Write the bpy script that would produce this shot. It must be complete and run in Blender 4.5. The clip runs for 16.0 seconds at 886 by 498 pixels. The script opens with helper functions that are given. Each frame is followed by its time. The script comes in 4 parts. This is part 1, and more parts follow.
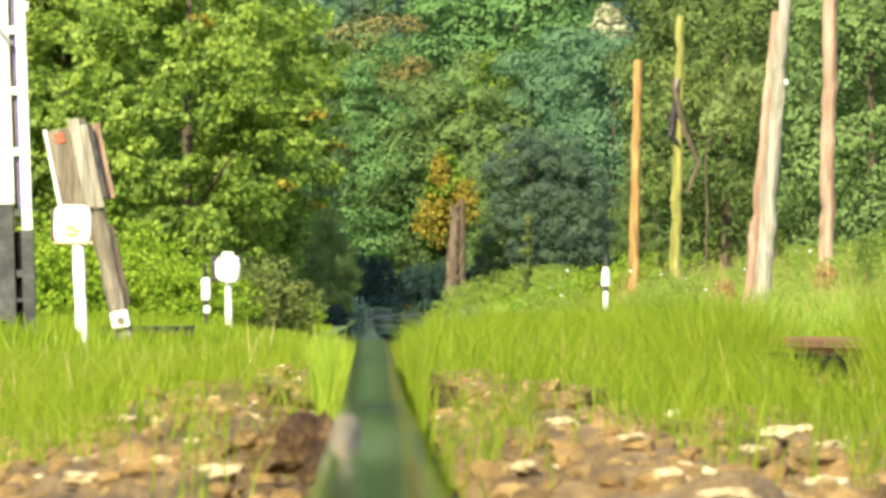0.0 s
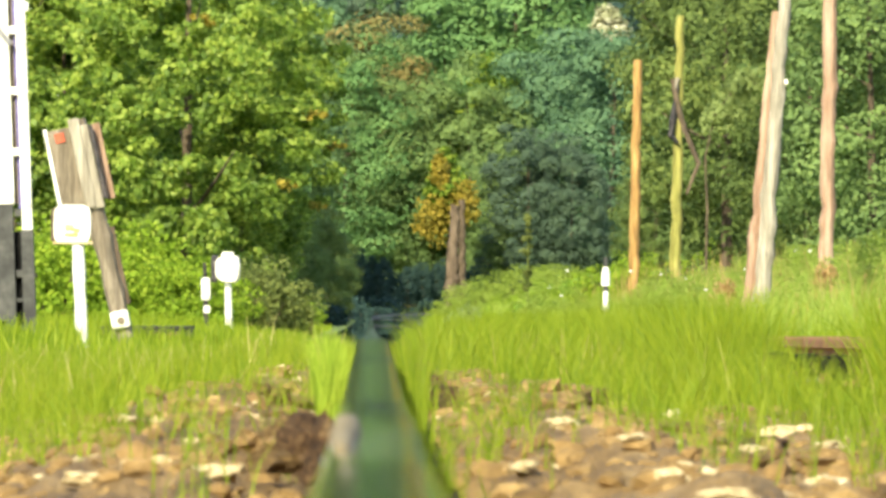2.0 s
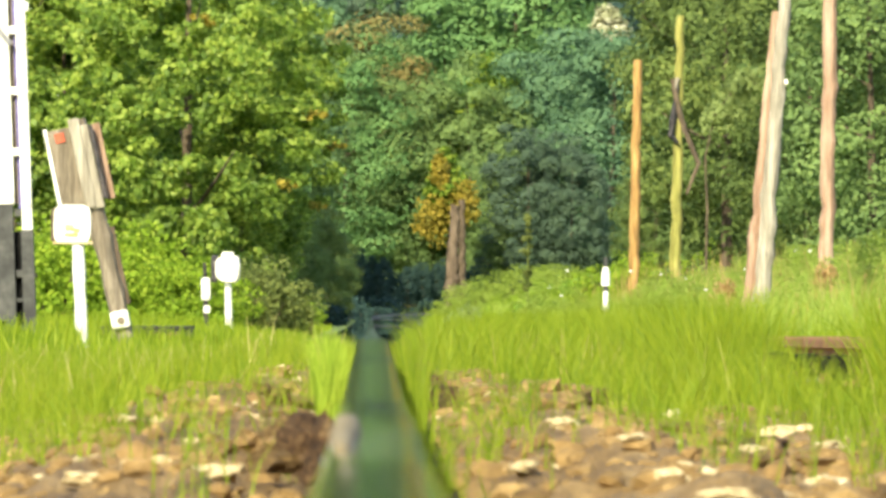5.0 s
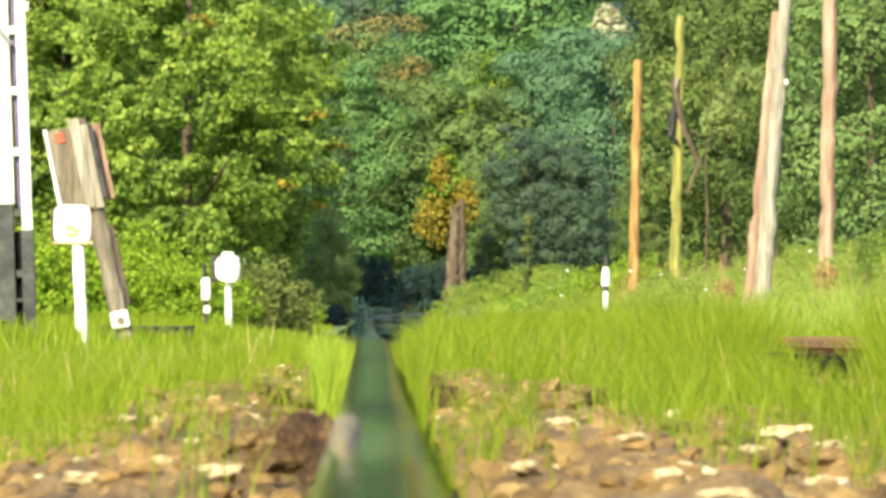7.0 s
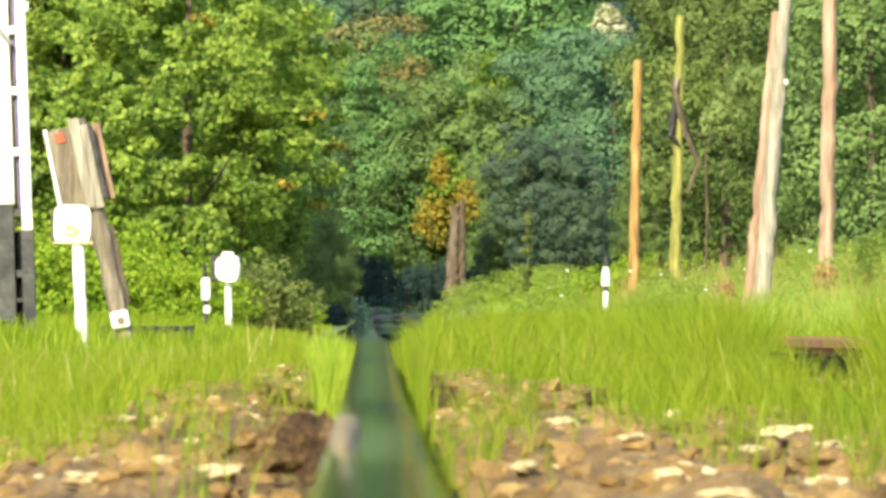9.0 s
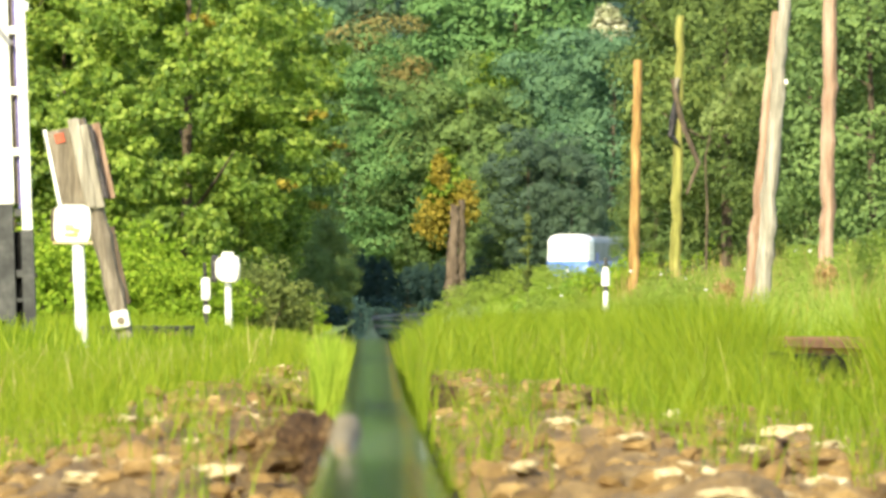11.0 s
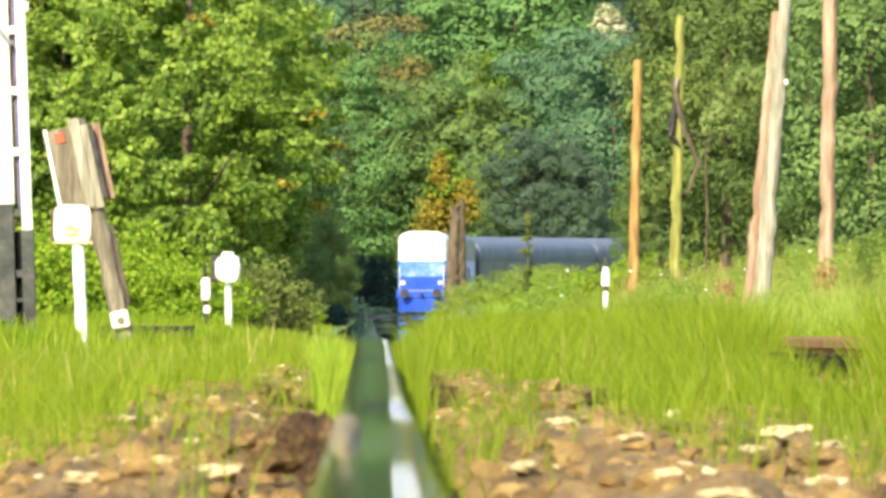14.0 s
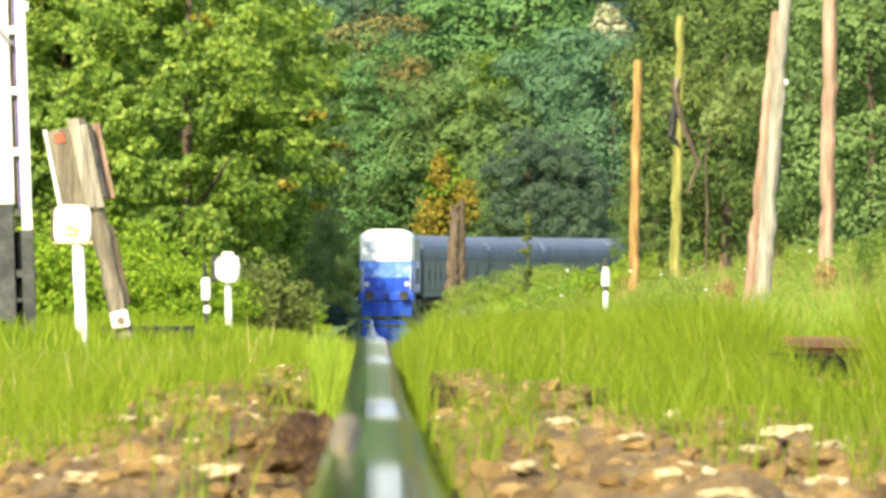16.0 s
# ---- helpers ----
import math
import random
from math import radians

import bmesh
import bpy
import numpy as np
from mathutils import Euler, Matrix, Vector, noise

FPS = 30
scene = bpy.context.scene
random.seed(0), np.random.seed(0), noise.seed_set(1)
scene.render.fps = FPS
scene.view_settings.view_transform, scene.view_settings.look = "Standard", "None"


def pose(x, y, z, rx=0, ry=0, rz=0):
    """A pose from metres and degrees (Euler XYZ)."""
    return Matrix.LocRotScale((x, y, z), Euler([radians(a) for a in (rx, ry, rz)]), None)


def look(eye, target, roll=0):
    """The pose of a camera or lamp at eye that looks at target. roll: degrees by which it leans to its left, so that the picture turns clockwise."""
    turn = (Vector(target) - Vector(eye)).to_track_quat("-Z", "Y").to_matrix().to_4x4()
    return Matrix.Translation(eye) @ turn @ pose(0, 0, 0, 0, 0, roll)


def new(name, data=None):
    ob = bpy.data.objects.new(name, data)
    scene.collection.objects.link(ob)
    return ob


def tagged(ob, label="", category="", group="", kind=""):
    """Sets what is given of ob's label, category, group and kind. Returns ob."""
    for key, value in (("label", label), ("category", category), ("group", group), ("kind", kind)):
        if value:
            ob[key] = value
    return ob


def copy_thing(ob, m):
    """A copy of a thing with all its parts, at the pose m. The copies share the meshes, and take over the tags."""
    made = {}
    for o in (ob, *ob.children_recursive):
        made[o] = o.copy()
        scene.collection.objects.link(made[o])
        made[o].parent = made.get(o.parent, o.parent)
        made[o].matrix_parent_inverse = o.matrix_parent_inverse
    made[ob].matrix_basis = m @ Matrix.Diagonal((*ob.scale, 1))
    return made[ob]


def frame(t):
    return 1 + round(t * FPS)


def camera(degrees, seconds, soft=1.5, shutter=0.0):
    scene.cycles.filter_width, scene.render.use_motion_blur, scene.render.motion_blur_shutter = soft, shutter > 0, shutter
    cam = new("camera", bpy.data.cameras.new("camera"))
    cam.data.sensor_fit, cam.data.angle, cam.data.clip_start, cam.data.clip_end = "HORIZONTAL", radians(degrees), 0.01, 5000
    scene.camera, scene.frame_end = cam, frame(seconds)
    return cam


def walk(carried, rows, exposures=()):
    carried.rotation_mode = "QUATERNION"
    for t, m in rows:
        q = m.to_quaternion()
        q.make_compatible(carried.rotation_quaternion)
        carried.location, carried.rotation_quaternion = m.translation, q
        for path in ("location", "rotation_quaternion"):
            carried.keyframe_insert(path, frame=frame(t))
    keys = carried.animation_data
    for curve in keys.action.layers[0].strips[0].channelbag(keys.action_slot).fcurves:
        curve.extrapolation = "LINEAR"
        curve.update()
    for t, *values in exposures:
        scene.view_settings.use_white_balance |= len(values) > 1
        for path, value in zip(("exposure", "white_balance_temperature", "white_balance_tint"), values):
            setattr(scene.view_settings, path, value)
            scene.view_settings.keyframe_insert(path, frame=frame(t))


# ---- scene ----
# ---- camera: a long lens low over the left rail ----
EYE = (0.0, 0.0, 0.074)
cam = camera(4.582, 16.0, soft=3.3)
cam.data.dof.use_dof = True
cam.data.dof.focus_distance = 120.0
cam.data.dof.aperture_fstop = 56.0
CAM_POSE = look(EYE, (0.0, 1000.0, 0.074 + 7.857))
walk(cam, [(0.0, CAM_POSE), (16.0, CAM_POSE)])

# ---- daylight: afternoon sun behind the camera, to its left ----
SUN_EL, SUN_AZ = 33.0, 19.0
world = bpy.data.worlds.new("sky")
scene.world = world
world.use_nodes = True
wn = world.node_tree
sky = wn.nodes.new("ShaderNodeTexSky")
sky.sky_type = "NISHITA"
sky.sun_disc = False
sky.sun_elevation = radians(SUN_EL)
sky.sun_rotation = radians(180 + SUN_AZ)
wn.links.new(sky.outputs[0], wn.nodes["Background"].inputs[0])
wn.nodes["Background"].inputs[1].default_value = 0.15
sun_data = bpy.data.lights.new("sun", "SUN")
sun_data.energy = 5.0
sun_data.angle = radians(0.5)
sun_data.color = (1.0, 0.93, 0.67)
sun = new("sun", sun_data)
SUN_DIR = Vector((-math.sin(radians(SUN_AZ)) * math.cos(radians(SUN_EL)), -math.cos(radians(SUN_AZ)) * math.cos(radians(SUN_EL)), math.sin(radians(SUN_EL))))
sun.matrix_world = look(SUN_DIR * 100, (0, 0, 0))
scene.view_settings.exposure = 1.0


# ---- materials ----
def mat(name, rough=0.8, metal=0.0, spec=0.5):
    m = bpy.data.materials.new(name)
    m.use_nodes = True
    b = m.node_tree.nodes["Principled BSDF"]
    b.inputs["Roughness"].default_value = rough
    b.inputs["Metallic"].default_value = metal
    b.inputs["Specular IOR Level"].default_value = spec
    return m, m.node_tree, b


def ramp(nt, stops):
    r = nt.nodes.new("ShaderNodeValToRGB")
    els = r.color_ramp.elements
    while len(els) < len(stops):
        els.new(0.5)
    for e, (p, c) in zip(els, stops):
        e.position, e.color = p, (*c, 1)
    return r


def noise_node(nt, scale, detail=4.0, rough=0.55, stretch=(1, 1, 1)):
    tc = nt.nodes.new("ShaderNodeTexCoord")
    mp = nt.nodes.new("ShaderNodeMapping")
    mp.inputs["Scale"].default_value = stretch
    n = nt.nodes.new("ShaderNodeTexNoise")
    n.inputs["Scale"].default_value = scale
    n.inputs["Detail"].default_value = detail
    n.inputs["Roughness"].default_value = rough
    nt.links.new(tc.outputs["Object"], mp.inputs[0])
    nt.links.new(mp.outputs[0], n.inputs["Vector"])
    return n


def mixed(nt, a, b, fac, mode="MIX"):
    x = nt.nodes.new("ShaderNodeMix")
    x.data_type, x.blend_type = "RGBA", mode
    for value, socket in ((fac, x.inputs[0]), (a, x.inputs[6]), (b, x.inputs[7])):
        if isinstance(value, (int, float)):
            socket.default_value = value
        elif isinstance(value, tuple):
            socket.default_value = (*value, 1)
        else:
            nt.links.new(value, socket)
    return x.outputs[2]


def bumped(nt, b, height, strength, distance):
    bp = nt.nodes.new("ShaderNodeBump")
    bp.inputs["Strength"].default_value = strength
    bp.inputs["Distance"].default_value = distance
    nt.links.new(height, bp.inputs["Height"])
    nt.links.new(bp.outputs[0], b.inputs["Normal"])


def worn(name, c1, c2, c3, scale, rough=0.8, metal=0.0, stretch=(1, 1, 1), bump=0.4, dist=0.01, grain=6.0, spec=0.4):
    """A surface in three tones with stains, grain and fine relief."""
    m, nt, b = mat(name, rough, metal, spec)
    big = noise_node(nt, scale, 5, 0.6, stretch)
    fine = noise_node(nt, scale * grain, 3, 0.6, stretch)
    r = ramp(nt, [(0.32, c1), (0.52, c2), (0.70, c3)])
    nt.links.new(big.outputs[0], r.inputs[0])
    rf = ramp(nt, [(0.3, (0.72, 0.72, 0.72)), (0.7, (1.15, 1.15, 1.15))])
    nt.links.new(fine.outputs[0], rf.inputs[0])
    col = mixed(nt, r.outputs[0], rf.outputs[0], 1.0, "MULTIPLY")
    nt.links.new(col, b.inputs["Base Color"])
    bumped(nt, b, fine.outputs[0], bump, dist)
    return m


def foliage(name, dark, mid, light, scale=0.6, translucent=0.42, rough=0.6, odd=None, spec=0.12, speck=1.0):
    """Leaves: every leaf its own tone, and slow drifts of colour through the crown."""
    m, nt, b = mat(name, rough, 0.0, spec)
    geo = nt.nodes.new("ShaderNodeNewGeometry")
    stops = [(0.0, dark), (0.5, mid), (0.93, light)]
    if odd:
        stops += [(0.992, odd)]
    r = ramp(nt, stops)
    drift = noise_node(nt, scale, 3)
    add = nt.nodes.new("ShaderNodeMath")
    add.operation = "MULTIPLY_ADD"
    nt.links.new(drift.outputs[0], add.inputs[0])
    add.inputs[1].default_value = 1.7
    add.inputs[2].default_value = -0.87
    s = nt.nodes.new("ShaderNodeMath")
    s.operation = "ADD"
    s.use_clamp = True
    even = nt.nodes.new("ShaderNodeMath")
    even.operation = "MULTIPLY_ADD"
    even.inputs[1].default_value = speck
    even.inputs[2].default_value = 0.5 * (1 - speck)
    nt.links.new(geo.outputs["Random Per Island"], even.inputs[0])
    nt.links.new(even.outputs[0], s.inputs[0])
    nt.links.new(add.outputs[0], s.inputs[1])
    nt.links.new(s.outputs[0], r.inputs[0])
    nt.links.new(r.outputs[0], b.inputs["Base Color"])
    tr = nt.nodes.new("ShaderNodeBsdfTranslucent")
    nt.links.new(r.outputs[0], tr.inputs[0])
    mx = nt.nodes.new("ShaderNodeMixShader")
    mx.inputs[0].default_value = translucent
    nt.links.new(b.outputs[0], mx.inputs[1])
    nt.links.new(tr.outputs[0], mx.inputs[2])
    nt.links.new(mx.outputs[0], nt.nodes["Material Output"].inputs[0])
    return m


def steel(name, base, rough):
    """Polished running surface with fine streaks and one dull, stained stretch."""
    m, nt, b = mat(name, rough, 1.0)
    place = nt.nodes.new("ShaderNodeTexCoord")
    xyz = nt.nodes.new("ShaderNodeSeparateXYZ")
    nt.links.new(place.outputs["Object"], xyz.inputs[0])
    along = nt.nodes.new("ShaderNodeMapRange")
    along.inputs["From Min"].default_value, along.inputs["From Max"].default_value = 6.6, 8.5
    nt.links.new(xyz.outputs[1], along.inputs["Value"])
    span = ramp(nt, [(0.10, (0, 0, 0)), (0.28, (1, 1, 1)), (0.55, (1, 1, 1)), (0.9, (0, 0, 0))])
    nt.links.new(along.outputs[0], span.inputs[0])
    blot = noise_node(nt, 26, 3, 0.6, (1.0, 0.10, 1.0))
    edge = ramp(nt, [(0.42, (0, 0, 0)), (0.68, (0.9, 0.9, 0.9))])
    nt.links.new(blot.outputs[0], edge.inputs[0])
    stain = mixed(nt, span.outputs[0], edge.outputs[0], 1.0, "MULTIPLY")
    n = noise_node(nt, 9, 3, 0.5, (4, 0.15, 4))
    r = ramp(nt, [(0.3, tuple(c * 0.8 for c in base)), (0.7, base)])
    nt.links.new(n.outputs[0], r.inputs[0])
    nt.links.new(mixed(nt, r.outputs[0], (0.055, 0.046, 0.046), stain), b.inputs["Base Color"])
    bare = nt.nodes.new("ShaderNodeMath")
    bare.operation = "SUBTRACT"
    bare.inputs[0].default_value = 1.0
    nt.links.new(stain, bare.inputs[1])
    nt.links.new(bare.outputs[0], b.inputs["Metallic"])
    nt.links.new(bare.outputs[0], b.inputs["Specular IOR Level"])
    return m


M = {
    "soil": worn("dry_soil", (0.070, 0.038, 0.012), (0.215, 0.130, 0.042), (0.38, 0.25, 0.092), 14.0, 0.95, bump=0.8, dist=0.02, stretch=(1, 0.12, 1)),
    "turf": worn("turf", (0.05, 0.085, 0.012), (0.10, 0.15, 0.02), (0.16, 0.17, 0.04), 0.8, 0.95, bump=0.6, dist=0.03),
    # Mirror-smooth so its reflections stand in for the heat mirage over the track.
    "bed": worn("mirage_mirror_ballast", (0.02, 0.024, 0.02), (0.04, 0.045, 0.035), (0.06, 0.06, 0.045), 1.5, 0.006, bump=0.0, spec=0.6),
    "rail_head": steel("polished_rail_head", (0.68, 0.70, 0.69), 0.045),
    "rail_rust": worn("rusty_rail", (0.12, 0.045, 0.018), (0.24, 0.092, 0.034), (0.34, 0.145, 0.055), 14, 0.85, bump=0.3, dist=0.002),
    "stone": worn("ballast_stone", (0.100, 0.057, 0.019), (0.215, 0.132, 0.044), (0.37, 0.25, 0.10), 7, 0.9, bump=0.4, dist=0.006),
    "stone_pale": worn("pale_limestone", (0.32, 0.23, 0.10), (0.50, 0.40, 0.22), (0.66, 0.56, 0.36), 5, 0.9, bump=0.4, dist=0.006),
    # Brown earth whose dark tone also paints the shade of ballast crevices.
    "clod": worn("earth_and_crevice_dark", (0.045, 0.022, 0.010), (0.160, 0.088, 0.037), (0.34, 0.22, 0.10), 4.0, 0.95, bump=1.0, dist=0.05, grain=4.0),
    "white_paint": worn("whitewash", (0.46, 0.42, 0.30), (0.78, 0.76, 0.68), (0.86, 0.85, 0.80), 3.5, 0.75, bump=0.2, dist=0.004),
    "black_paint": worn("faded_black_paint", (0.024, 0.024, 0.023), (0.052, 0.052, 0.048), (0.10, 0.097, 0.087), 2.2, 0.8, bump=0.2, dist=0.004),
    # Blue of the shaded inner side of the mast slot, with its colour fringe.
    "gap_blue": worn("slot_shade_blue", (0.055, 0.045, 0.18), (0.085, 0.07, 0.26), (0.12, 0.105, 0.32), 2.0, 0.6),
    "grey_wood": worn("weathered_grey_wood", (0.095, 0.075, 0.050), (0.185, 0.150, 0.105), (0.30, 0.255, 0.19), 3.0, 0.9, stretch=(4, 4, 0.35), bump=0.8, dist=0.01),
    "brown_wood": worn("weathered_brown_wood", (0.055, 0.038, 0.024), (0.120, 0.085, 0.055), (0.21, 0.155, 0.105), 3.0, 0.9, stretch=(4, 4, 0.35), bump=0.8, dist=0.01),
    "orange_wood": worn("sunlit_bare_wood", (0.17, 0.09, 0.028), (0.34, 0.195, 0.06), (0.50, 0.33, 0.12), 2.4, 0.85, stretch=(4, 4, 0.4), bump=0.8, dist=0.012),
    "mossy_wood": worn("lichened_wood", (0.13, 0.125, 0.025), (0.27, 0.255, 0.06), (0.43, 0.39, 0.13), 2.0, 0.9, stretch=(4, 4, 0.4), bump=0.8, dist=0.012),
    "pink_wood": worn("reddish_bare_wood", (0.20, 0.115, 0.07), (0.35, 0.225, 0.15), (0.48, 0.35, 0.25), 2.4, 0.85, stretch=(4, 4, 0.3), bump=0.7, dist=0.012),
    "pale_wood": worn("bleached_bare_wood", (0.17, 0.145, 0.105), (0.30, 0.265, 0.20), (0.44, 0.405, 0.325), 2.4, 0.85, stretch=(4, 4, 0.3), bump=0.7, dist=0.012),
    "dark_iron": worn("dark_iron", (0.02, 0.02, 0.022), (0.05, 0.045, 0.045), (0.09, 0.075, 0.07), 8, 0.6, 0.5),
    # Near-black used where only dark gaps and slots show.
    "gap_black": worn("gap_shade_black", (0.006, 0.006, 0.006), (0.010, 0.010, 0.010), (0.018, 0.018, 0.016), 8, 1.0, spec=0.05),
    "dry_mud": worn("dried_mud", (0.15, 0.115, 0.06), (0.23, 0.18, 0.10), (0.30, 0.24, 0.14), 12, 0.95),
    "bark": worn("bark", (0.05, 0.035, 0.022), (0.11, 0.08, 0.05), (0.19, 0.14, 0.09), 5, 0.95, stretch=(3, 3, 0.5), bump=0.9, dist=0.03),
    "yellow_mark": worn("faded_yellow_paint", (0.45, 0.36, 0.09), (0.58, 0.50, 0.16), (0.68, 0.62, 0.28), 9, 0.8),
    "red_mark": worn("faded_red_paint", (0.28, 0.05, 0.025), (0.42, 0.085, 0.04), (0.5, 0.14, 0.07), 6, 0.8),
    "loco_white": worn("white_gloss_paint", (0.74, 0.74, 0.72), (0.84, 0.84, 0.83), (0.88, 0.88, 0.88), 1.2, 0.3, bump=0.02, dist=0.002),
    "loco_blue": worn("blue_gloss_paint", (0.008, 0.045, 0.36), (0.012, 0.065, 0.46), (0.022, 0.09, 0.52), 1.0, 0.35, bump=0.02, dist=0.002),
    "loco_sky": worn("pale_blue_paint", (0.05, 0.13, 0.54), (0.12, 0.24, 0.64), (0.34, 0.44, 0.74), 1.1, 0.35, bump=0.02, dist=0.002),
    "loco_grey": worn("grey_underframe_paint", (0.10, 0.10, 0.11), (0.17, 0.17, 0.18), (0.26, 0.25, 0.24), 2.0, 0.7),
    # Pale base colour paints the bright sky reflected in the glass.
    "screen": worn("sky_toned_glass", (0.40, 0.46, 0.55), (0.50, 0.56, 0.64), (0.60, 0.66, 0.72), 1.0, 0.06, spec=0.9),
    "hood_grey": worn("pale_grey_body_paint", (0.115, 0.13, 0.13), (0.155, 0.172, 0.17), (0.20, 0.215, 0.21), 0.9, 0.5, bump=0.05, dist=0.004),
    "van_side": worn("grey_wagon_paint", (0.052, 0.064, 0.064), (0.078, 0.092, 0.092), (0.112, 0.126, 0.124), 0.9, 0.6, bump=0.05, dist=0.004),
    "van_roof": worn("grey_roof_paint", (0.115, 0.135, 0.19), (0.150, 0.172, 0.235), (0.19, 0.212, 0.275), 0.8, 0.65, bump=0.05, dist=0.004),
}
GREEN = {
    "near": foliage("leaf_sunny_green", (0.125, 0.205, 0.034), (0.235, 0.350, 0.052), (0.41, 0.51, 0.088), 0.55, 0.58, 0.5, spec=0.3),
    "lime": foliage("leaf_lime", (0.14, 0.23, 0.018), (0.255, 0.38, 0.028), (0.38, 0.48, 0.05), 0.8, 0.5),
    # Teal, olive, mid and blue carry bluish distance haze in their colour.
    "teal": foliage("leaf_hazed_blue_green", (0.082, 0.155, 0.088), (0.135, 0.240, 0.122), (0.20, 0.320, 0.150), 0.30, 0.44, speck=0.5),
    "olive": foliage("leaf_olive", (0.108, 0.168, 0.062), (0.182, 0.272, 0.086), (0.275, 0.37, 0.112), 0.30, 0.44, speck=0.5),
    "mid": foliage("leaf_mid_green", (0.090, 0.175, 0.062), (0.145, 0.270, 0.088), (0.22, 0.36, 0.115), 0.30, 0.44, speck=0.5),
    "yellow": foliage("leaf_yellow_green", (0.05, 0.11, 0.015), (0.13, 0.22, 0.025), (0.30, 0.38, 0.05), 0.4),
    "rust": foliage("leaf_rusty", (0.145, 0.150, 0.052), (0.25, 0.222, 0.075), (0.39, 0.275, 0.10), 0.4, speck=0.6),
    "orange": foliage("leaf_orange", (0.20, 0.18, 0.030), (0.36, 0.29, 0.040), (0.50, 0.39, 0.07), 0.8),
    "cream": foliage("leaf_cream", (0.20, 0.22, 0.10), (0.45, 0.45, 0.26), (0.66, 0.64, 0.45), 0.6),
    "blue": foliage("leaf_hazed_grey_green", (0.062, 0.098, 0.070), (0.098, 0.150, 0.094), (0.145, 0.212, 0.112), 0.30, 0.42, speck=0.5),
    "verge": foliage("leaf_verge_green", (0.070, 0.104, 0.032), (0.125, 0.178, 0.046), (0.215, 0.268, 0.070), 0.4, 0.38, speck=0.55),
    "pale": foliage("leaf_pale_green", (0.19, 0.25, 0.08), (0.29, 0.36, 0.12), (0.40, 0.47, 0.17), 0.8, 0.45, speck=0.6),
    "withered": foliage("leaf_withered", (0.27, 0.17, 0.065), (0.42, 0.27, 0.11), (0.55, 0.38, 0.17), 0.8, 0.4, speck=0.8),
    "dull": foliage("leaf_dull_olive", (0.095, 0.125, 0.034), (0.165, 0.20, 0.050), (0.27, 0.30, 0.080), 1.2, 0.42, speck=0.7),
    "scrub": foliage("leaf_scrub_green", (0.11, 0.20, 0.028), (0.19, 0.32, 0.042), (0.30, 0.43, 0.065), 0.6, 0.4, speck=0.7),
    # Very dark green that paints the shade between and under the far trees.
    "wood_shade": foliage("leaf_wood_shade", (0.026, 0.054, 0.050), (0.043, 0.084, 0.072), (0.068, 0.118, 0.086), 0.25, 0.3),
    "grass": foliage("grass_blade", (0.075, 0.130, 0.006), (0.165, 0.235, 0.010), (0.28, 0.325, 0.024), 2.6, 0.38, 0.5, speck=0.65),
    "straw": foliage("dry_grass", (0.24, 0.19, 0.06), (0.40, 0.32, 0.11), (0.55, 0.46, 0.20), 1.0, 0.3, 0.6),
    "weed": foliage("tall_weed", (0.17, 0.245, 0.035), (0.27, 0.36, 0.055), (0.40, 0.47, 0.10), 0.8, 0.45, 0.6, odd=(0.50, 0.32, 0.09), speck=0.75),
}

# ---- the line of the track: straight, then a right-hand curve ----
RAIL_X, LEAN, BEND, RADIUS, GAUGE = 0.003, -0.00648, 546.0, 500.0, 1.505


# rise of the rail head per metre at distances along it: dips and humps shaped to fit the reflections in the camera's
# view, then a steady climb
KNOT_D = (0, 3.2, 4.2, 4.9, 5.6, 6.35, 6.6, 7.4, 8.6, 9.05, 9.3, 10.9, 11.3, 12.2, 15.5, 16.6, 17.3, 18.9, 19.4, 21.5, 24, 27, 34, 42, 60, 95, 115, 530, 550, 760, 820)
KNOT_S = (0, 0, -0.0036, -0.0030, -0.0024, -0.0016, 0.0012, 0.0042, 0.0042, 0.0016, 0.0005, -0.0007, 0.0012, 0.0040, 0.0052, 0.0052, 0.0032, 0.0029, 0.0046, 0.0052,
          0.0044, 0.0006, 0.0, 0.0002, 0.0007, 0.0009, 0.00195, 0.00195, 0.0066, 0.0066, 0.0)


def slope(d):
    return float(np.interp(d, KNOT_D, KNOT_S))


STEP = 0.05
HEIGHTS = 0.006 + np.concatenate([[0.0], np.cumsum([slope((i + 0.5) * STEP) * STEP for i in range(24000)])])


def rise(d):
    f = min(max(d / STEP, 0.0), 23998.0)
    i = int(f)
    return HEIGHTS[i] + (HEIGHTS[i + 1] - HEIGHTS[i]) * (f - i)


def line(s, off=0.0):
    """Place and heading of the track s metres along, off metres to the right of the left rail."""
    if s <= BEND:
        x, y, a = RAIL_X + LEAN * s, s, math.atan(LEAN)
    else:
        a0 = math.atan(LEAN)
        q = (s - BEND) / RADIUS
        a = a0 + q
        x0, y0 = RAIL_X + LEAN * BEND, BEND
        x = x0 + RADIUS * (math.cos(a0) - math.cos(a))
        y = y0 + RADIUS * (math.sin(a) - math.sin(a0))
    return x + off * math.cos(a), y - off * math.sin(a), rise(s), a


CURVE_A = math.atan(LEAN)
CURVE_C = (RAIL_X + LEAN * BEND + RADIUS * math.cos(CURVE_A), BEND - RADIUS * math.sin(CURVE_A))


def beside(x, y):
    """How far right of the track's middle a place lies."""
    if y <= BEND:
        return x - (RAIL_X + LEAN * y) - GAUGE / 2
    return RADIUS - math.hypot(x - CURVE_C[0], y - CURVE_C[1]) - GAUGE / 2


